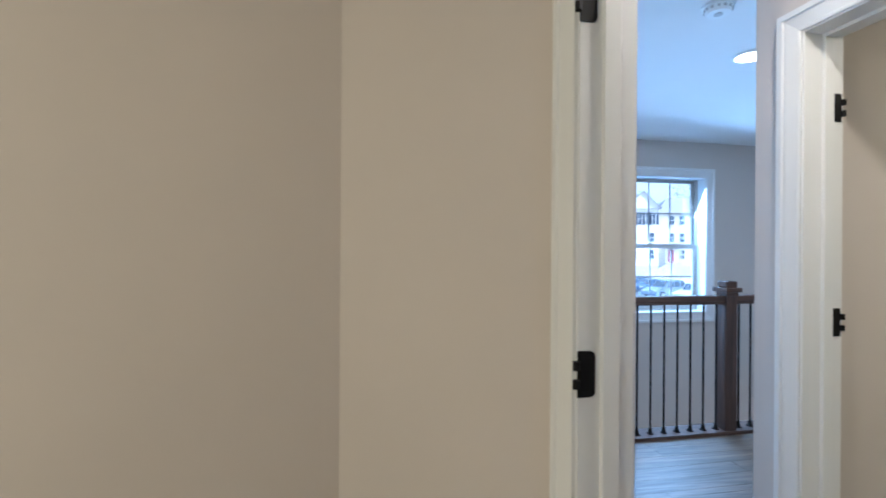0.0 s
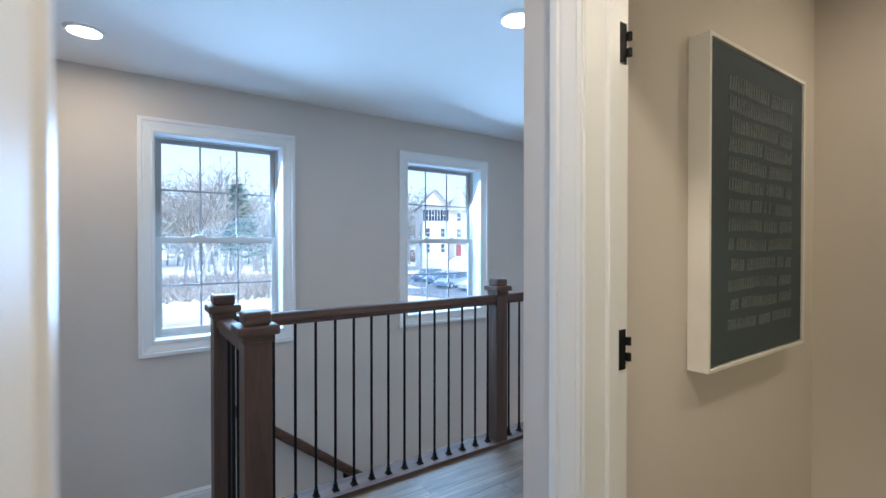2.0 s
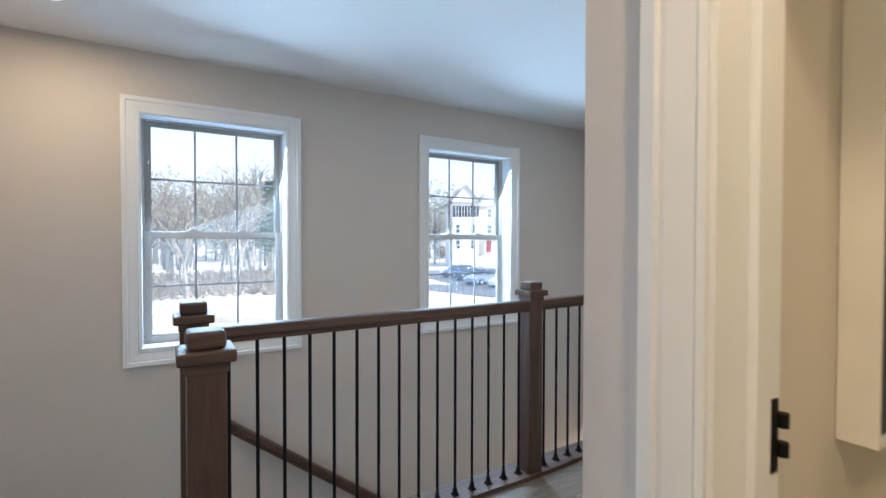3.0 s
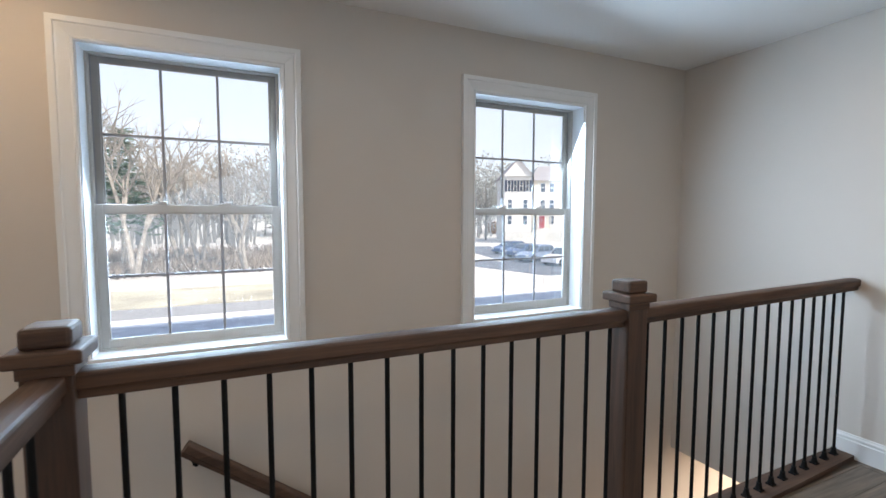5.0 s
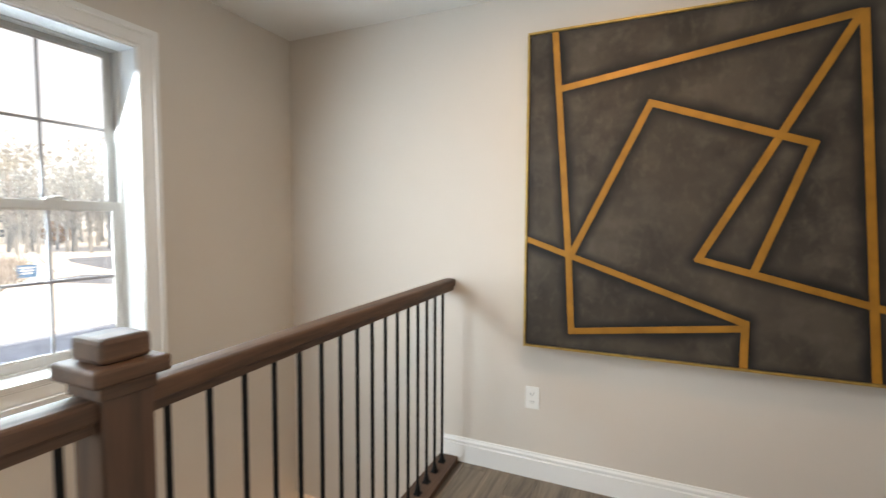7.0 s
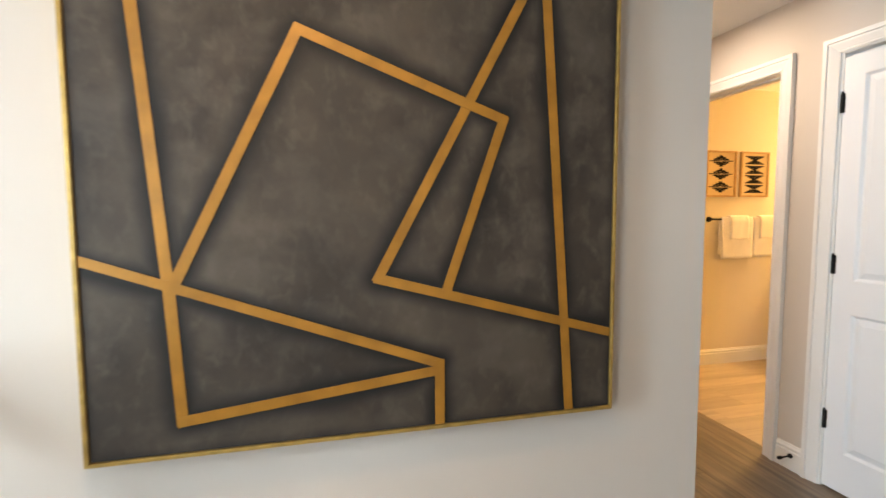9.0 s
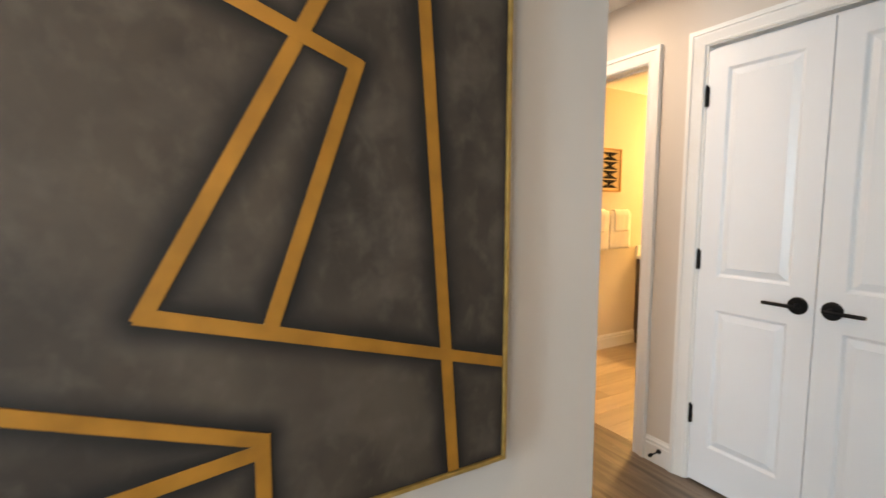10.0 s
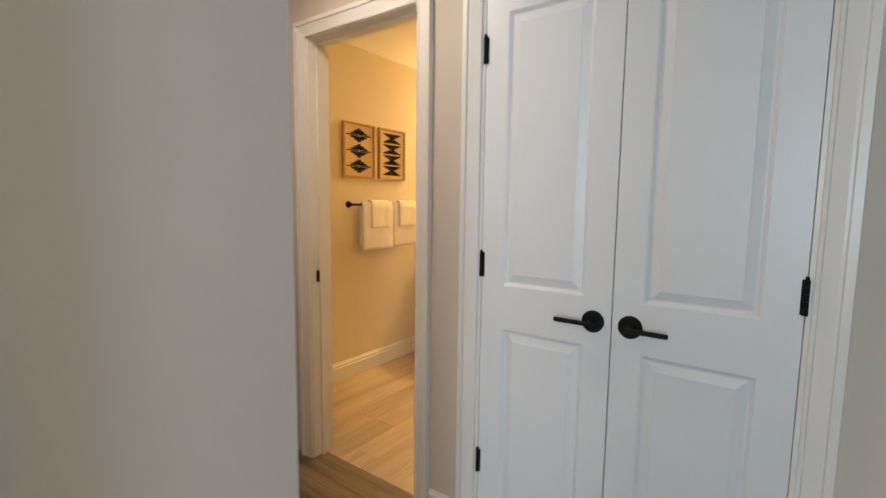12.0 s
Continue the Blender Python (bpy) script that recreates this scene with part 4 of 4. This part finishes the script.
def branch(bm, p, d, length, r, depth, rnd, sides=4):
    q = p + d * length
    side = d.orthogonal().normalized()
    s2 = d.cross(side)
    r1 = r * (0.62 if depth else 0.3)
    a = [bm.verts.new(p + (side * math.cos(k * math.tau / sides) + s2 * math.sin(k * math.tau / sides)) * r) for k in range(sides)]
    b = [bm.verts.new(q + (side * math.cos(k * math.tau / sides) + s2 * math.sin(k * math.tau / sides)) * r1) for k in range(sides)]
    for k in range(sides):
        bm.faces.new((a[k], a[(k + 1) % sides], b[(k + 1) % sides], b[k]))
    if depth == 0:
        return
    for k in range(rnd.choice((2, 3, 3))):
        t = rnd.uniform(0.55, 1.0)
        turn = Euler((rnd.uniform(-0.75, 0.75), rnd.uniform(-0.75, 0.75), rnd.uniform(-1, 1))).to_matrix()
        nd = (turn @ d + Vector((0, 0, 0.18))).normalized()
        branch(bm, p + d * length * t, nd, length * rnd.uniform(0.55, 0.8), r1 * 0.95, depth - 1, rnd, 3)


def bare_tree(place, h, seed, stems=1):
    rnd = random.Random(seed)
    t = thing("bare_tree", place, "leafless tree with a pale forking trunk on the wood's edge", "tree", "bare trees")
    bm = bmesh.new()
    cr = bmesh.new()
    for s in range(stems):
        d = Vector((rnd.uniform(-0.25, 0.25) if stems > 1 else 0, rnd.uniform(-0.2, 0.2) if stems > 1 else 0, 1)).normalized()
        branch(bm, Vector((0, 0, -0.05)), d, h * 0.36, h * 0.020, 0, rnd, 8)
        top = d * h * 0.35
        for k in range(4):
            nd = (d + Vector((rnd.uniform(-0.6, 0.6), rnd.uniform(-0.6, 0.6), rnd.uniform(0, 0.4)))).normalized()
            branch(cr, top * rnd.uniform(0.7, 1.0), nd, h * 0.25, h * 0.011, 4, rnd)
    part("trunk", bm, M_BARK, t)
    part("crown", cr, M_BARK, t, "bare branching crown")
    return t


def pine(place, h, seed):
    rnd = random.Random(seed)
    t = thing("pine_tree", place, "dark green pine with uneven tiered boughs", "tree", "pines")
    bm = bmesh.new()
    tube(bm, h * 0.018, -0.05, h * 0.95, seg=7, r2=0.02)
    part("trunk", bm, M_BARK, t)
    bm = bmesh.new()
    for k in range(420):
        z = h * rnd.uniform(0.28, 1.0)
        reach = (h - z) * 0.34 + 0.5
        a = rnd.uniform(0, math.tau)
        r = reach * rnd.uniform(0.25, 1.0)
        c = Vector((math.cos(a) * r, math.sin(a) * r, z - 0.1 * r))
        for q in range(3):
            v = [bm.verts.new(c + Vector((rnd.gauss(0, 0.34), rnd.gauss(0, 0.34), rnd.gauss(0, 0.10)))) for _ in range(3)]
            bm.faces.new(v)
    part("needles", bm, M_PINE, t, "dark green needle clumps")
    return t


t0 = bare_tree((-3.4, 44.5, G), 14, 3, 2)
t1 = bare_tree((4.3, 45, G), 11, 8, 3)
for k, (x, y, s, a) in enumerate(((-1.0, 52, 1.1, 40), (0.8, 49, 0.9, 190), (9, 55, 1.2, 100), (13, 70, 1.3, 260), (22, 88, 1.4, 20), (-8, 50, 1.2, 310))):
    copy_thing(t0 if k % 2 else t1, pose(x, y, G, 0, 0, a) @ Matrix.Diagonal((s, s, s, 1)))
p0 = pine((-5.0, 50, G), 12.0, 4)
copy_thing(p0, pose(14.0, 62, G, 0, 0, 120))
copy_thing(p0, pose(40, 112, G, 0, 0, 220))


def woods():
    """Far bare woods and underbrush, each as one mesh of many small pieces."""
    rnd = random.Random(11)
    vs, fs = [], []

    def blade(p, q, w):
        i = len(vs)
        vs.extend([(p[0] - w, p[1], p[2]), (p[0] + w, p[1], p[2]), (q[0] + w * 0.3, q[1], q[2]), (q[0] - w * 0.3, q[1], q[2]), (p[0], p[1] + w, p[2])])
        fs.extend([(i, i + 1, i + 2, i + 3), (i + 4, i, i + 3), (i + 1, i + 4, i + 2)])

    for k in range(560):
        a = rnd.uniform(-0.55, 1.25)
        dist = rnd.uniform(70, 130) + 60 * max(0, a - 0.35)
        x, y = 3.3 + math.sin(a) * dist, 3.5 + math.cos(a) * dist
        h = rnd.uniform(7, 13.5) * dist / 100
        blade((x, y, G), (x + rnd.gauss(0, 0.6), y, G + h), 0.22)
        for j in range(26):
            z = h * rnd.uniform(0.3, 0.95)
            an = rnd.uniform(-1.0, 1.0)
            l = h * 0.26 * rnd.uniform(0.4, 1) * (1.15 - z / h)
            blade((x, y, G + z), (x + math.sin(an) * l, y + rnd.gauss(0, 0.8), G + z + math.cos(an) * l), 0.10)
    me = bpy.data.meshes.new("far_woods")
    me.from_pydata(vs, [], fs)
    # Pale colour stands in for the haze over the distant woods.
    me.materials.append(twiggy("far_twigs_haze", (0.36, 0.36, 0.35)))
    tagged(new("far_woods", me), "grey-brown leafless woods along the horizon, coloured pale for haze", "trees", "", "stuff")
    vs.clear()
    fs.clear()
    for k in range(300):
        a = rnd.uniform(-0.6, 1.3)
        dist = rnd.uniform(105, 165) + 60 * max(0, a - 0.35)
        x, y = 3.3 + math.sin(a) * dist, 3.5 + math.cos(a) * dist
        h = rnd.uniform(15.0, 22.5) * dist / 130
        r = h * rnd.uniform(0.22, 0.36)
        for j in range(300):
            u = Vector((rnd.gauss(0, 1), rnd.gauss(0, 1), rnd.gauss(0, 1))).normalized() * rnd.uniform(0.45, 1.08)
            c = Vector((x + u.x * r, y + u.y * r, G + h * 0.56 + u.z * h * 0.46))
            i = len(vs)
            vs.extend([tuple(c + Vector((rnd.gauss(0, 0.36), rnd.gauss(0, 0.36), rnd.gauss(0, 0.36)))) for _ in range(3)])
            fs.append((i, i + 1, i + 2))
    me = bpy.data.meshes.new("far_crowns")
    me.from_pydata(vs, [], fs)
    # Crowns get a still paler colour, with the haze painted in.
    me.materials.append(twiggy("far_crown_twigs_haze", (0.46, 0.48, 0.46)))
    tagged(new("far_crowns", me), "grey-green tree crowns along the horizon, coloured pale for haze", "trees", "", "stuff")
    vs.clear()
    fs.clear()
    for k in range(2600):
        a = rnd.uniform(-0.5, 0.42)
        dist = rnd.uniform(41, 66)
        x, y = 3.3 + math.sin(a) * dist, 3.5 + math.cos(a) * dist
        for j in range(5):
            an = rnd.uniform(-1.1, 1.1)
            l = rnd.uniform(0.4, 1.5)
            blade((x, y, G), (x + math.sin(an) * l, y + rnd.gauss(0, 0.5), G + math.cos(an) * l), 0.05)
    me = bpy.data.meshes.new("underbrush")
    me.from_pydata(vs, [], fs)
    me.materials.append(M_BRUSH)
    tagged(new("underbrush", me), "tangled dry brown underbrush below the bare trees", "bushes", "", "stuff")


woods()


def bush(x, y, s, seed):
    rnd = random.Random(seed)
    t = thing("bush", (x, y, G), "rounded orange-brown bush on the pale ground", "bush", "bushes")
    bm = bmesh.new()
    for k in range(560):
        u = Vector((rnd.gauss(0, 1), rnd.gauss(0, 1), rnd.gauss(0, 1))).normalized() * rnd.uniform(0.6, 1.05)
        c = Vector((u.x * s, u.y * s, max(0.05, s * 0.9 + u.z * s * 0.9)))
        bm.faces.new([bm.verts.new(c + Vector((rnd.gauss(0, 0.13), rnd.gauss(0, 0.13), rnd.gauss(0, 0.13))) * s) for _ in range(3)])
    part("twigs", bm, bpy.data.materials.get("rust_leaves") or mat("rust_leaves", (0.26, 0.14, 0.06), 0.95, scale=2, amount=0.4), t)


bush(51, 101, 2.2, 1)
bush(66, 108, 1.8, 2)
bush(23, 75, 1.6, 3)


def house_window(parent, x, z, w, h, y, shutters=True):
    f = part("window", boxes((x - w / 2, x + w / 2, y - 0.05, y + 0.02, z, z + h)), M_DKGL, parent, "dark glazed window")
    part("window_frame", boxes((x - w / 2 - 0.08, x - w / 2, y - 0.08, y, z - 0.08, z + h + 0.08), (x + w / 2, x + w / 2 + 0.08, y - 0.08, y, z - 0.08, z + h + 0.08),
                               (x - w / 2, x + w / 2, y - 0.08, y, z - 0.08, z), (x - w / 2, x + w / 2, y - 0.08, y, z + h, z + h + 0.08), (x - w / 2, x + w / 2, y - 0.08, y - 0.051, z + h / 2 - 0.04, z + h / 2 + 0.04)), M_SIDING, f)
    if shutters:
        for s in (-1, 1):
            c = x + s * (w / 2 + 0.30)
            part("shutter", boxes((c - 0.2, c + 0.2, y - 0.07, y, z - 0.05, z + h + 0.05)), M_SHUT, f, "navy louvred shutter")


def apartment():
    t = thing("apartment_building", pose(46.4, 71.5, G, 0, 0, -25), "white three-storey apartment building with navy shutters and pale roof", "building")
    Z = 11.6
    part("wall", boxes((0, 4.6, 0, 12, 0, Z)), M_SIDING, t, "white sided wall")
    part("wall", boxes((4.6, 18, 2.0, 12, 0, Z - 0.6)), M_SIDEB, t, "beige sided wall")
    part("base", boxes((-0.05, 4.65, -0.05, 0.0, 0, 2.2), (4.65, 18, 1.95, 2.0, 0, 2.2)), M_CONC, t, "grey stone base course")
    bm = bmesh.new()
    for a, b_, y0, zz in ((-0.4, 5.0, -0.4, Z), (4.6, 18.4, 1.6, Z - 0.6)):
        v = [bm.verts.new(c) for c in ((a, y0, zz), (b_, y0, zz), (b_, 12.4, zz), (a, 12.4, zz))]
        m_ = (a + b_) / 2
        r = [bm.verts.new(c) for c in ((m_ if a < 0 else a + 2.5, y0 if a < 0 else y0 + 5, zz + 3.0), (m_ if a < 0 else b_, 12 if a < 0 else y0 + 5, zz + 3.0))]
        bm.faces.new((v[0], v[1], v[2], v[3]))
        if a < 0:
            gb = bmesh.new()
            lo, hi = [[gb.verts.new((c.co.x, y, c.co.z)) for c in (v[0], v[1], r[0])] for y in (-0.02, 0.12)]
            gb.faces.new(lo), gb.faces.new(hi)
            for i in range(3):
                gb.faces.new((lo[i], lo[(i + 1) % 3], hi[(i + 1) % 3], hi[i]))
            part("gable", gb, M_SIDING, t, "white sided gable")
            bm.faces.new((v[1], v[2], r[1], r[0]))
            bm.faces.new((v[2], v[3], r[1]))
            bm.faces.new((v[3], v[0], r[0], r[1]))
        else:
            bm.faces.new((v[0], v[1], r[1], r[0]))
            bm.faces.new((v[1], v[2], r[1]))
            bm.faces.new((v[2], v[3], r[0], r[1]))
            bm.faces.new((v[3], v[0], r[0]))
    part("roof", bm, M_ROOFP, t, "pale grey shingle roof")
    for z in (3.3, 6.1, 9.0):
        for x in ((0.75, 1.8, 2.85, 3.9) if z > 9 - 0.1 else (0.9, 3.6)):
            house_window(t, x, z, 0.45 if z > 8 else 0.7, 1.9 if z > 8 else 1.5, 0.0, z > 8)
        for x in (7.0, 8.6, 12.2, 14.0):
            if not (z < 4 and x < 8):
                house_window(t, x, z, 0.8, 1.5, 2.0, False)
    d = part("door", boxes((6.4, 7.4, 1.93, 1.999, 2.6, 4.8)), M_RED, t, "red panelled front door")
    part("door_frame", boxes((6.28, 6.4, 1.9, 2.0, 2.6, 4.92), (7.4, 7.52, 1.9, 2.0, 2.6, 4.92), (6.4, 7.4, 1.9, 2.0, 4.8, 4.92)), M_SIDING, d, "white frame")
    st = part("porch", boxes((5.8, 8.2, 0.3, 1.94, 0, 2.6), (5.7, 8.3, 0.2, 1.94, 5.2, 5.5), (5.8, 5.98, 0.3, 0.48, 2.6, 5.2), (8.0, 8.18, 0.3, 0.48, 2.6, 5.2)), M_CONC, t, "grey entrance porch on posts")
    for k in range(13):
        part("step", boxes((5.8 - 0.28 * (k + 1), 5.8 - 0.28 * k, 0.3, 1.5, 0, 2.4 - 0.185 * k)), M_CONC, t, "grey concrete step")


apartment()


def small_house(x, y, a, w, h, label):
    t = thing("house", pose(x, y, G, 0, 0, a), label, "house", "far houses")
    part("wall", boxes((0, w, 0, 8, 0, h)), M_SIDING, t, "pale sided wall")
    bm = bmesh.new()
    v = [bm.verts.new(c) for c in ((-0.4, -0.4, h), (w + 0.4, -0.4, h), (w + 0.4, 8.4, h), (-0.4, 8.4, h), (-0.4, 4, h + 3), (w + 0.4, 4, h + 3))]
    for q in ((0, 1, 5, 4), (1, 2, 5), (2, 3, 4, 5), (3, 0, 4), (0, 1, 2, 3)):
        bm.faces.new([v[i] for i in q])
    part("roof", bm, M_ROOF, t, "dark pitched roof")
    for k in range(3):
        for z in (1.2, 4.0):
            if z + 1.5 < h:
                house_window(t, w * (k + 0.5) / 3, z, 0.9, 1.4, 0.0, False)


small_house(47, 116, -22, 12, 6.2, "pale grey two-storey house with a dark pitched roof")
small_house(31, 128, -12, 10, 6.0, "pale two-storey house with a dark pitched roof among trees")
small_house(25, 84, -15, 7, 3.0, "low pale outbuilding with a dark roof")


def car(place, paint, label, roof_h=1.65):
    t = thing("car", place, label, "car", "parked cars")
    L, W = 4.6, 1.85
    prof = [(0, 0.35), (0.05, 0.75), (0.9, 0.98), (1.35, 1.05), (2.0, roof_h - 0.05), (2.4, roof_h), (3.9, roof_h - 0.02), (4.45, 1.15), (4.6, 0.9), (4.6, 0.4), (4.4, 0.28), (0.2, 0.28)]
    bm = bmesh.new()
    rings = []
    for s, ins in ((-1, 0.10), (-1, 0.0), (1, 0.0), (1, 0.10)):
        rings.append([bm.verts.new((x, s * (W / 2 - ins - (0.16 * max(0, z - 1.0) / 0.6)), z)) for x, z in prof])
    for a, b_ in zip(rings, rings[1:]):
        for k in range(len(prof)):
            j = (k + 1) % len(prof)
            bm.faces.new((a[k], a[j], b_[j], b_[k]))
    bm.faces.new(rings[0])
    bm.faces.new(rings[-1])
    part("body", bm, paint, t)
    for s in (-1, 1):
        y = s * (W / 2 + 0.003)
        for x0, x1 in ((1.62, 2.55), (2.68, 3.45), (3.55, 4.15)):
            bm = bmesh.new()
            off = lambda z: s * (W / 2 + 0.006 - 0.16 * max(0, z - 1.0) / 0.6)
            q = [(x0, off(1.08), 1.08), (x1, off(1.08), 1.08), (x1 - 0.05 if x0 > 3.5 else x1, off(roof_h - 0.13), roof_h - 0.13), (x0 + 0.42 if x0 < 2 else x0, off(roof_h - 0.13), roof_h - 0.13)]
            f = [bm.verts.new(c) for c in q]
            k_ = [bm.verts.new((c[0], c[1] - s * 0.03, c[2])) for c in q]
            bm.faces.new(f)
            for i in range(4):
                bm.faces.new((f[i], f[(i + 1) % 4], k_[(i + 1) % 4], k_[i]))
            part("side_window", bm, M_DKGL, t, "dark glass")
        for x in (0.88, 3.72):
            bm = bmesh.new()
            tube(bm, 0.34, -0.11, 0.11, seg=18, m=pose(x, s * (W / 2 - 0.08), 0.34, 90, 0, 0))
            w_ = part("wheel", bm, M_BLACK, t, "black tyre")
            bm = bmesh.new()
            tube(bm, 0.20, -0.122, 0.122, seg=14, m=pose(x, s * (W / 2 - 0.08), 0.34, 90, 0, 0))
            part("rim", bm, M_GRILLE, w_, "grey rim")
    bm = bmesh.new()
    q = [(1.32, -0.72, 1.075), (1.32, 0.72, 1.075), (1.93, 0.66, roof_h - 0.075), (1.93, -0.66, roof_h - 0.075)]
    f = [bm.verts.new((x - 0.02, y, z + 0.02)) for x, y, z in q]
    k_ = [bm.verts.new(c) for c in q]
    bm.faces.new(f)
    for i in range(4):
        bm.faces.new((f[i], f[(i + 1) % 4], k_[(i + 1) % 4], k_[i]))
    part("windscreen", bm, M_DKGL, t, "dark windscreen")
    for s in (-1, 1):
        part("headlight", boxes((-0.01, 0.08, s * 0.7 - 0.16, s * 0.7 + 0.16, 0.62, 0.76), bevel=0.01), M_SIDING, t, "clear headlight")


def paint(name, c):
    return mat(name, c, 0.25, metal=0.1, scale=1.5, amount=0.05)


GC = G + 0.03
P_WHITE, P_BLUE = paint("white_car_paint", (0.75, 0.76, 0.78)), paint("blue_car_paint", (0.05, 0.10, 0.22))
car(pose(30.5, 38.6, GC, 0, 0, 15), P_WHITE, "white sport utility car parked before the apartment building", 1.7)
car(pose(30.2, 42.6, GC, 0, 0, 15), paint("grey_blue_car_paint", (0.24, 0.32, 0.45)), "grey-blue sport utility car parked beside others", 1.72)
car(pose(32.0, 47.5, GC, 0, 0, 15), P_BLUE, "dark blue car parked beside others", 1.5)
car(pose(33.0, 52.0, GC, 0, 0, 15), P_BLUE, "dark blue car parked beside others", 1.55)

sg = thing("yard_sign", (21.6, 44.1, G), "small blue yard sign with pale lines on two posts", "sign")
part("posts", boxes((-0.55, -0.5, 0, 0.05, 0, 1.4), (0.5, 0.55, 0, 0.05, 0, 1.4)), M_SIDING, sg, "white posts")
part("board", boxes((-0.6, 0.6, -0.03, 0.0, 0.5, 1.4)), mat("sign_blue", (0.02, 0.10, 0.22), 0.5), sg, "blue board")
for k in range(3):
    part("text_bar", boxes((-0.42 + 0.05 * k, 0.42 - 0.05 * k, -0.036, -0.031, 1.16 - 0.2 * k, 1.24 - 0.2 * k)), M_SIDING, sg, "pale bar of unreadable writing")
pole = thing("utility_pole", (41, 93, G), "grey wooden utility pole with a crossarm", "pole")
bm = bmesh.new()
tube(bm, 0.20, -0.1, 11.5, seg=10, r2=0.13)
part("shaft", bm, M_BARK, pole)
part("crossarm", boxes((-1.3, 1.3, -0.20, -0.08, 10.4, 10.55)), M_BARK, pole, "wooden crossarm")
part("transformer", boxes((0.2, 0.6, -0.35, -0.201, 8.6, 9.5), bevel=0.03), M_GRILLE, pole, "grey transformer can")
rnd = random.Random(2)
for k, (x, y, s) in enumerate(((13.7, 28.6, 0.3), (17.9, 26.3, 0.4), (18.9, 26.9, 0.3))):
    t = thing("dirt_clod", (x, y, G), "small grey heap of dirt on pale ground", "dirt", "dirt heaps")
    bm = bmesh.new()
    bmesh.ops.create_icosphere(bm, subdivisions=2, radius=s)
    for v in bm.verts:
        v.co = Vector((v.co.x * 1.3, v.co.y, max(0, v.co.z * 0.45))) * rnd.uniform(0.8, 1.2)
    part("heap", bm, M_ROOFP, t)


# ---- floor planks, last ----
def planks(parent, material, areas, width, length, axis, seed, gap=0.0006):
    rnd = random.Random(seed)
    cache = {}
    count = 0
    for x0, x1, y0, y1 in areas:
        u0, u1, v0, v1 = (x0, x1, y0, y1) if axis == "x" else (y0, y1, x0, x1)
        v = v0
        while v < v1 - 0.005:
            w = min(width, v1 - v)
            u = u0
            first = rnd.choice((0.35, 0.6, 0.85, 1.1)) * length
            while u < u1 - 0.005:
                l = min(first or rnd.choice((0.8, 1.0, 1.25)) * length, u1 - u)
                first = None
                key = (round(w, 3), round(l, 3))
                if key not in cache:
                    bm = bmesh.new()
                    a, b_ = (l, w) if axis == "x" else (w, l)
                    g, e = gap / 2, 0.0010
                    top = [bm.verts.new(c) for c in ((g + e, g + e, 0), (a - g - e, g + e, 0), (a - g - e, b_ - g - e, 0), (g + e, b_ - g - e, 0))]
                    mid = [bm.verts.new(c) for c in ((g, g, -0.0012), (a - g, g, -0.0012), (a - g, b_ - g, -0.0012), (g, b_ - g, -0.0012))]
                    low = [bm.verts.new(c) for c in ((g, g, -0.0055), (a - g, g, -0.0055), (a - g, b_ - g, -0.0055), (g, b_ - g, -0.0055))]
                    bm.faces.new(top)
                    for r0, r1 in ((top, mid), (mid, low)):
                        for i in range(4):
                            bm.faces.new((r0[i], r1[i], r1[(i + 1) % 4], r0[(i + 1) % 4]))
                    me = bpy.data.meshes.new("plank")
                    bmesh.ops.recalc_face_normals(bm, faces=bm.faces)
                    bm.to_mesh(me)
                    bm.free()
                    me.materials.append(material)
                    cache[key] = me
                o = new("plank", cache[key])
                o.parent = parent
                o.location = (u, v, rnd.uniform(-0.0003, 0.0003)) if axis == "x" else (v, u, rnd.uniform(-0.0003, 0.0003))
                count += 1
                u += l
            v += w


PXE = PX - 0.07
planks(floor, M_PLANK, [(2.0, EX, 3.195, 4.03), (PX + 0.06, EX, 4.03, RY - 0.005), (2.53, 3.375, 1.2, 3.195), (5.10, EX, CY, 3.195), (EX, 8.0, 1.405, 2.475), (3.52, 4.98, 1.9, 3.102)], 0.13, 1.5, "x", 4)
planks(floor_bath, M_PLANKB, [(6.92, BX, -1.9, 1.393)], 0.155, 1.2, "y", 9)

lamp("lower_hall_light", "AREA", 36, look((7.2, 4.9, -0.52), (7.3, 5.0, -2.5)), (1.0, 0.91, 0.77), size=0.5)
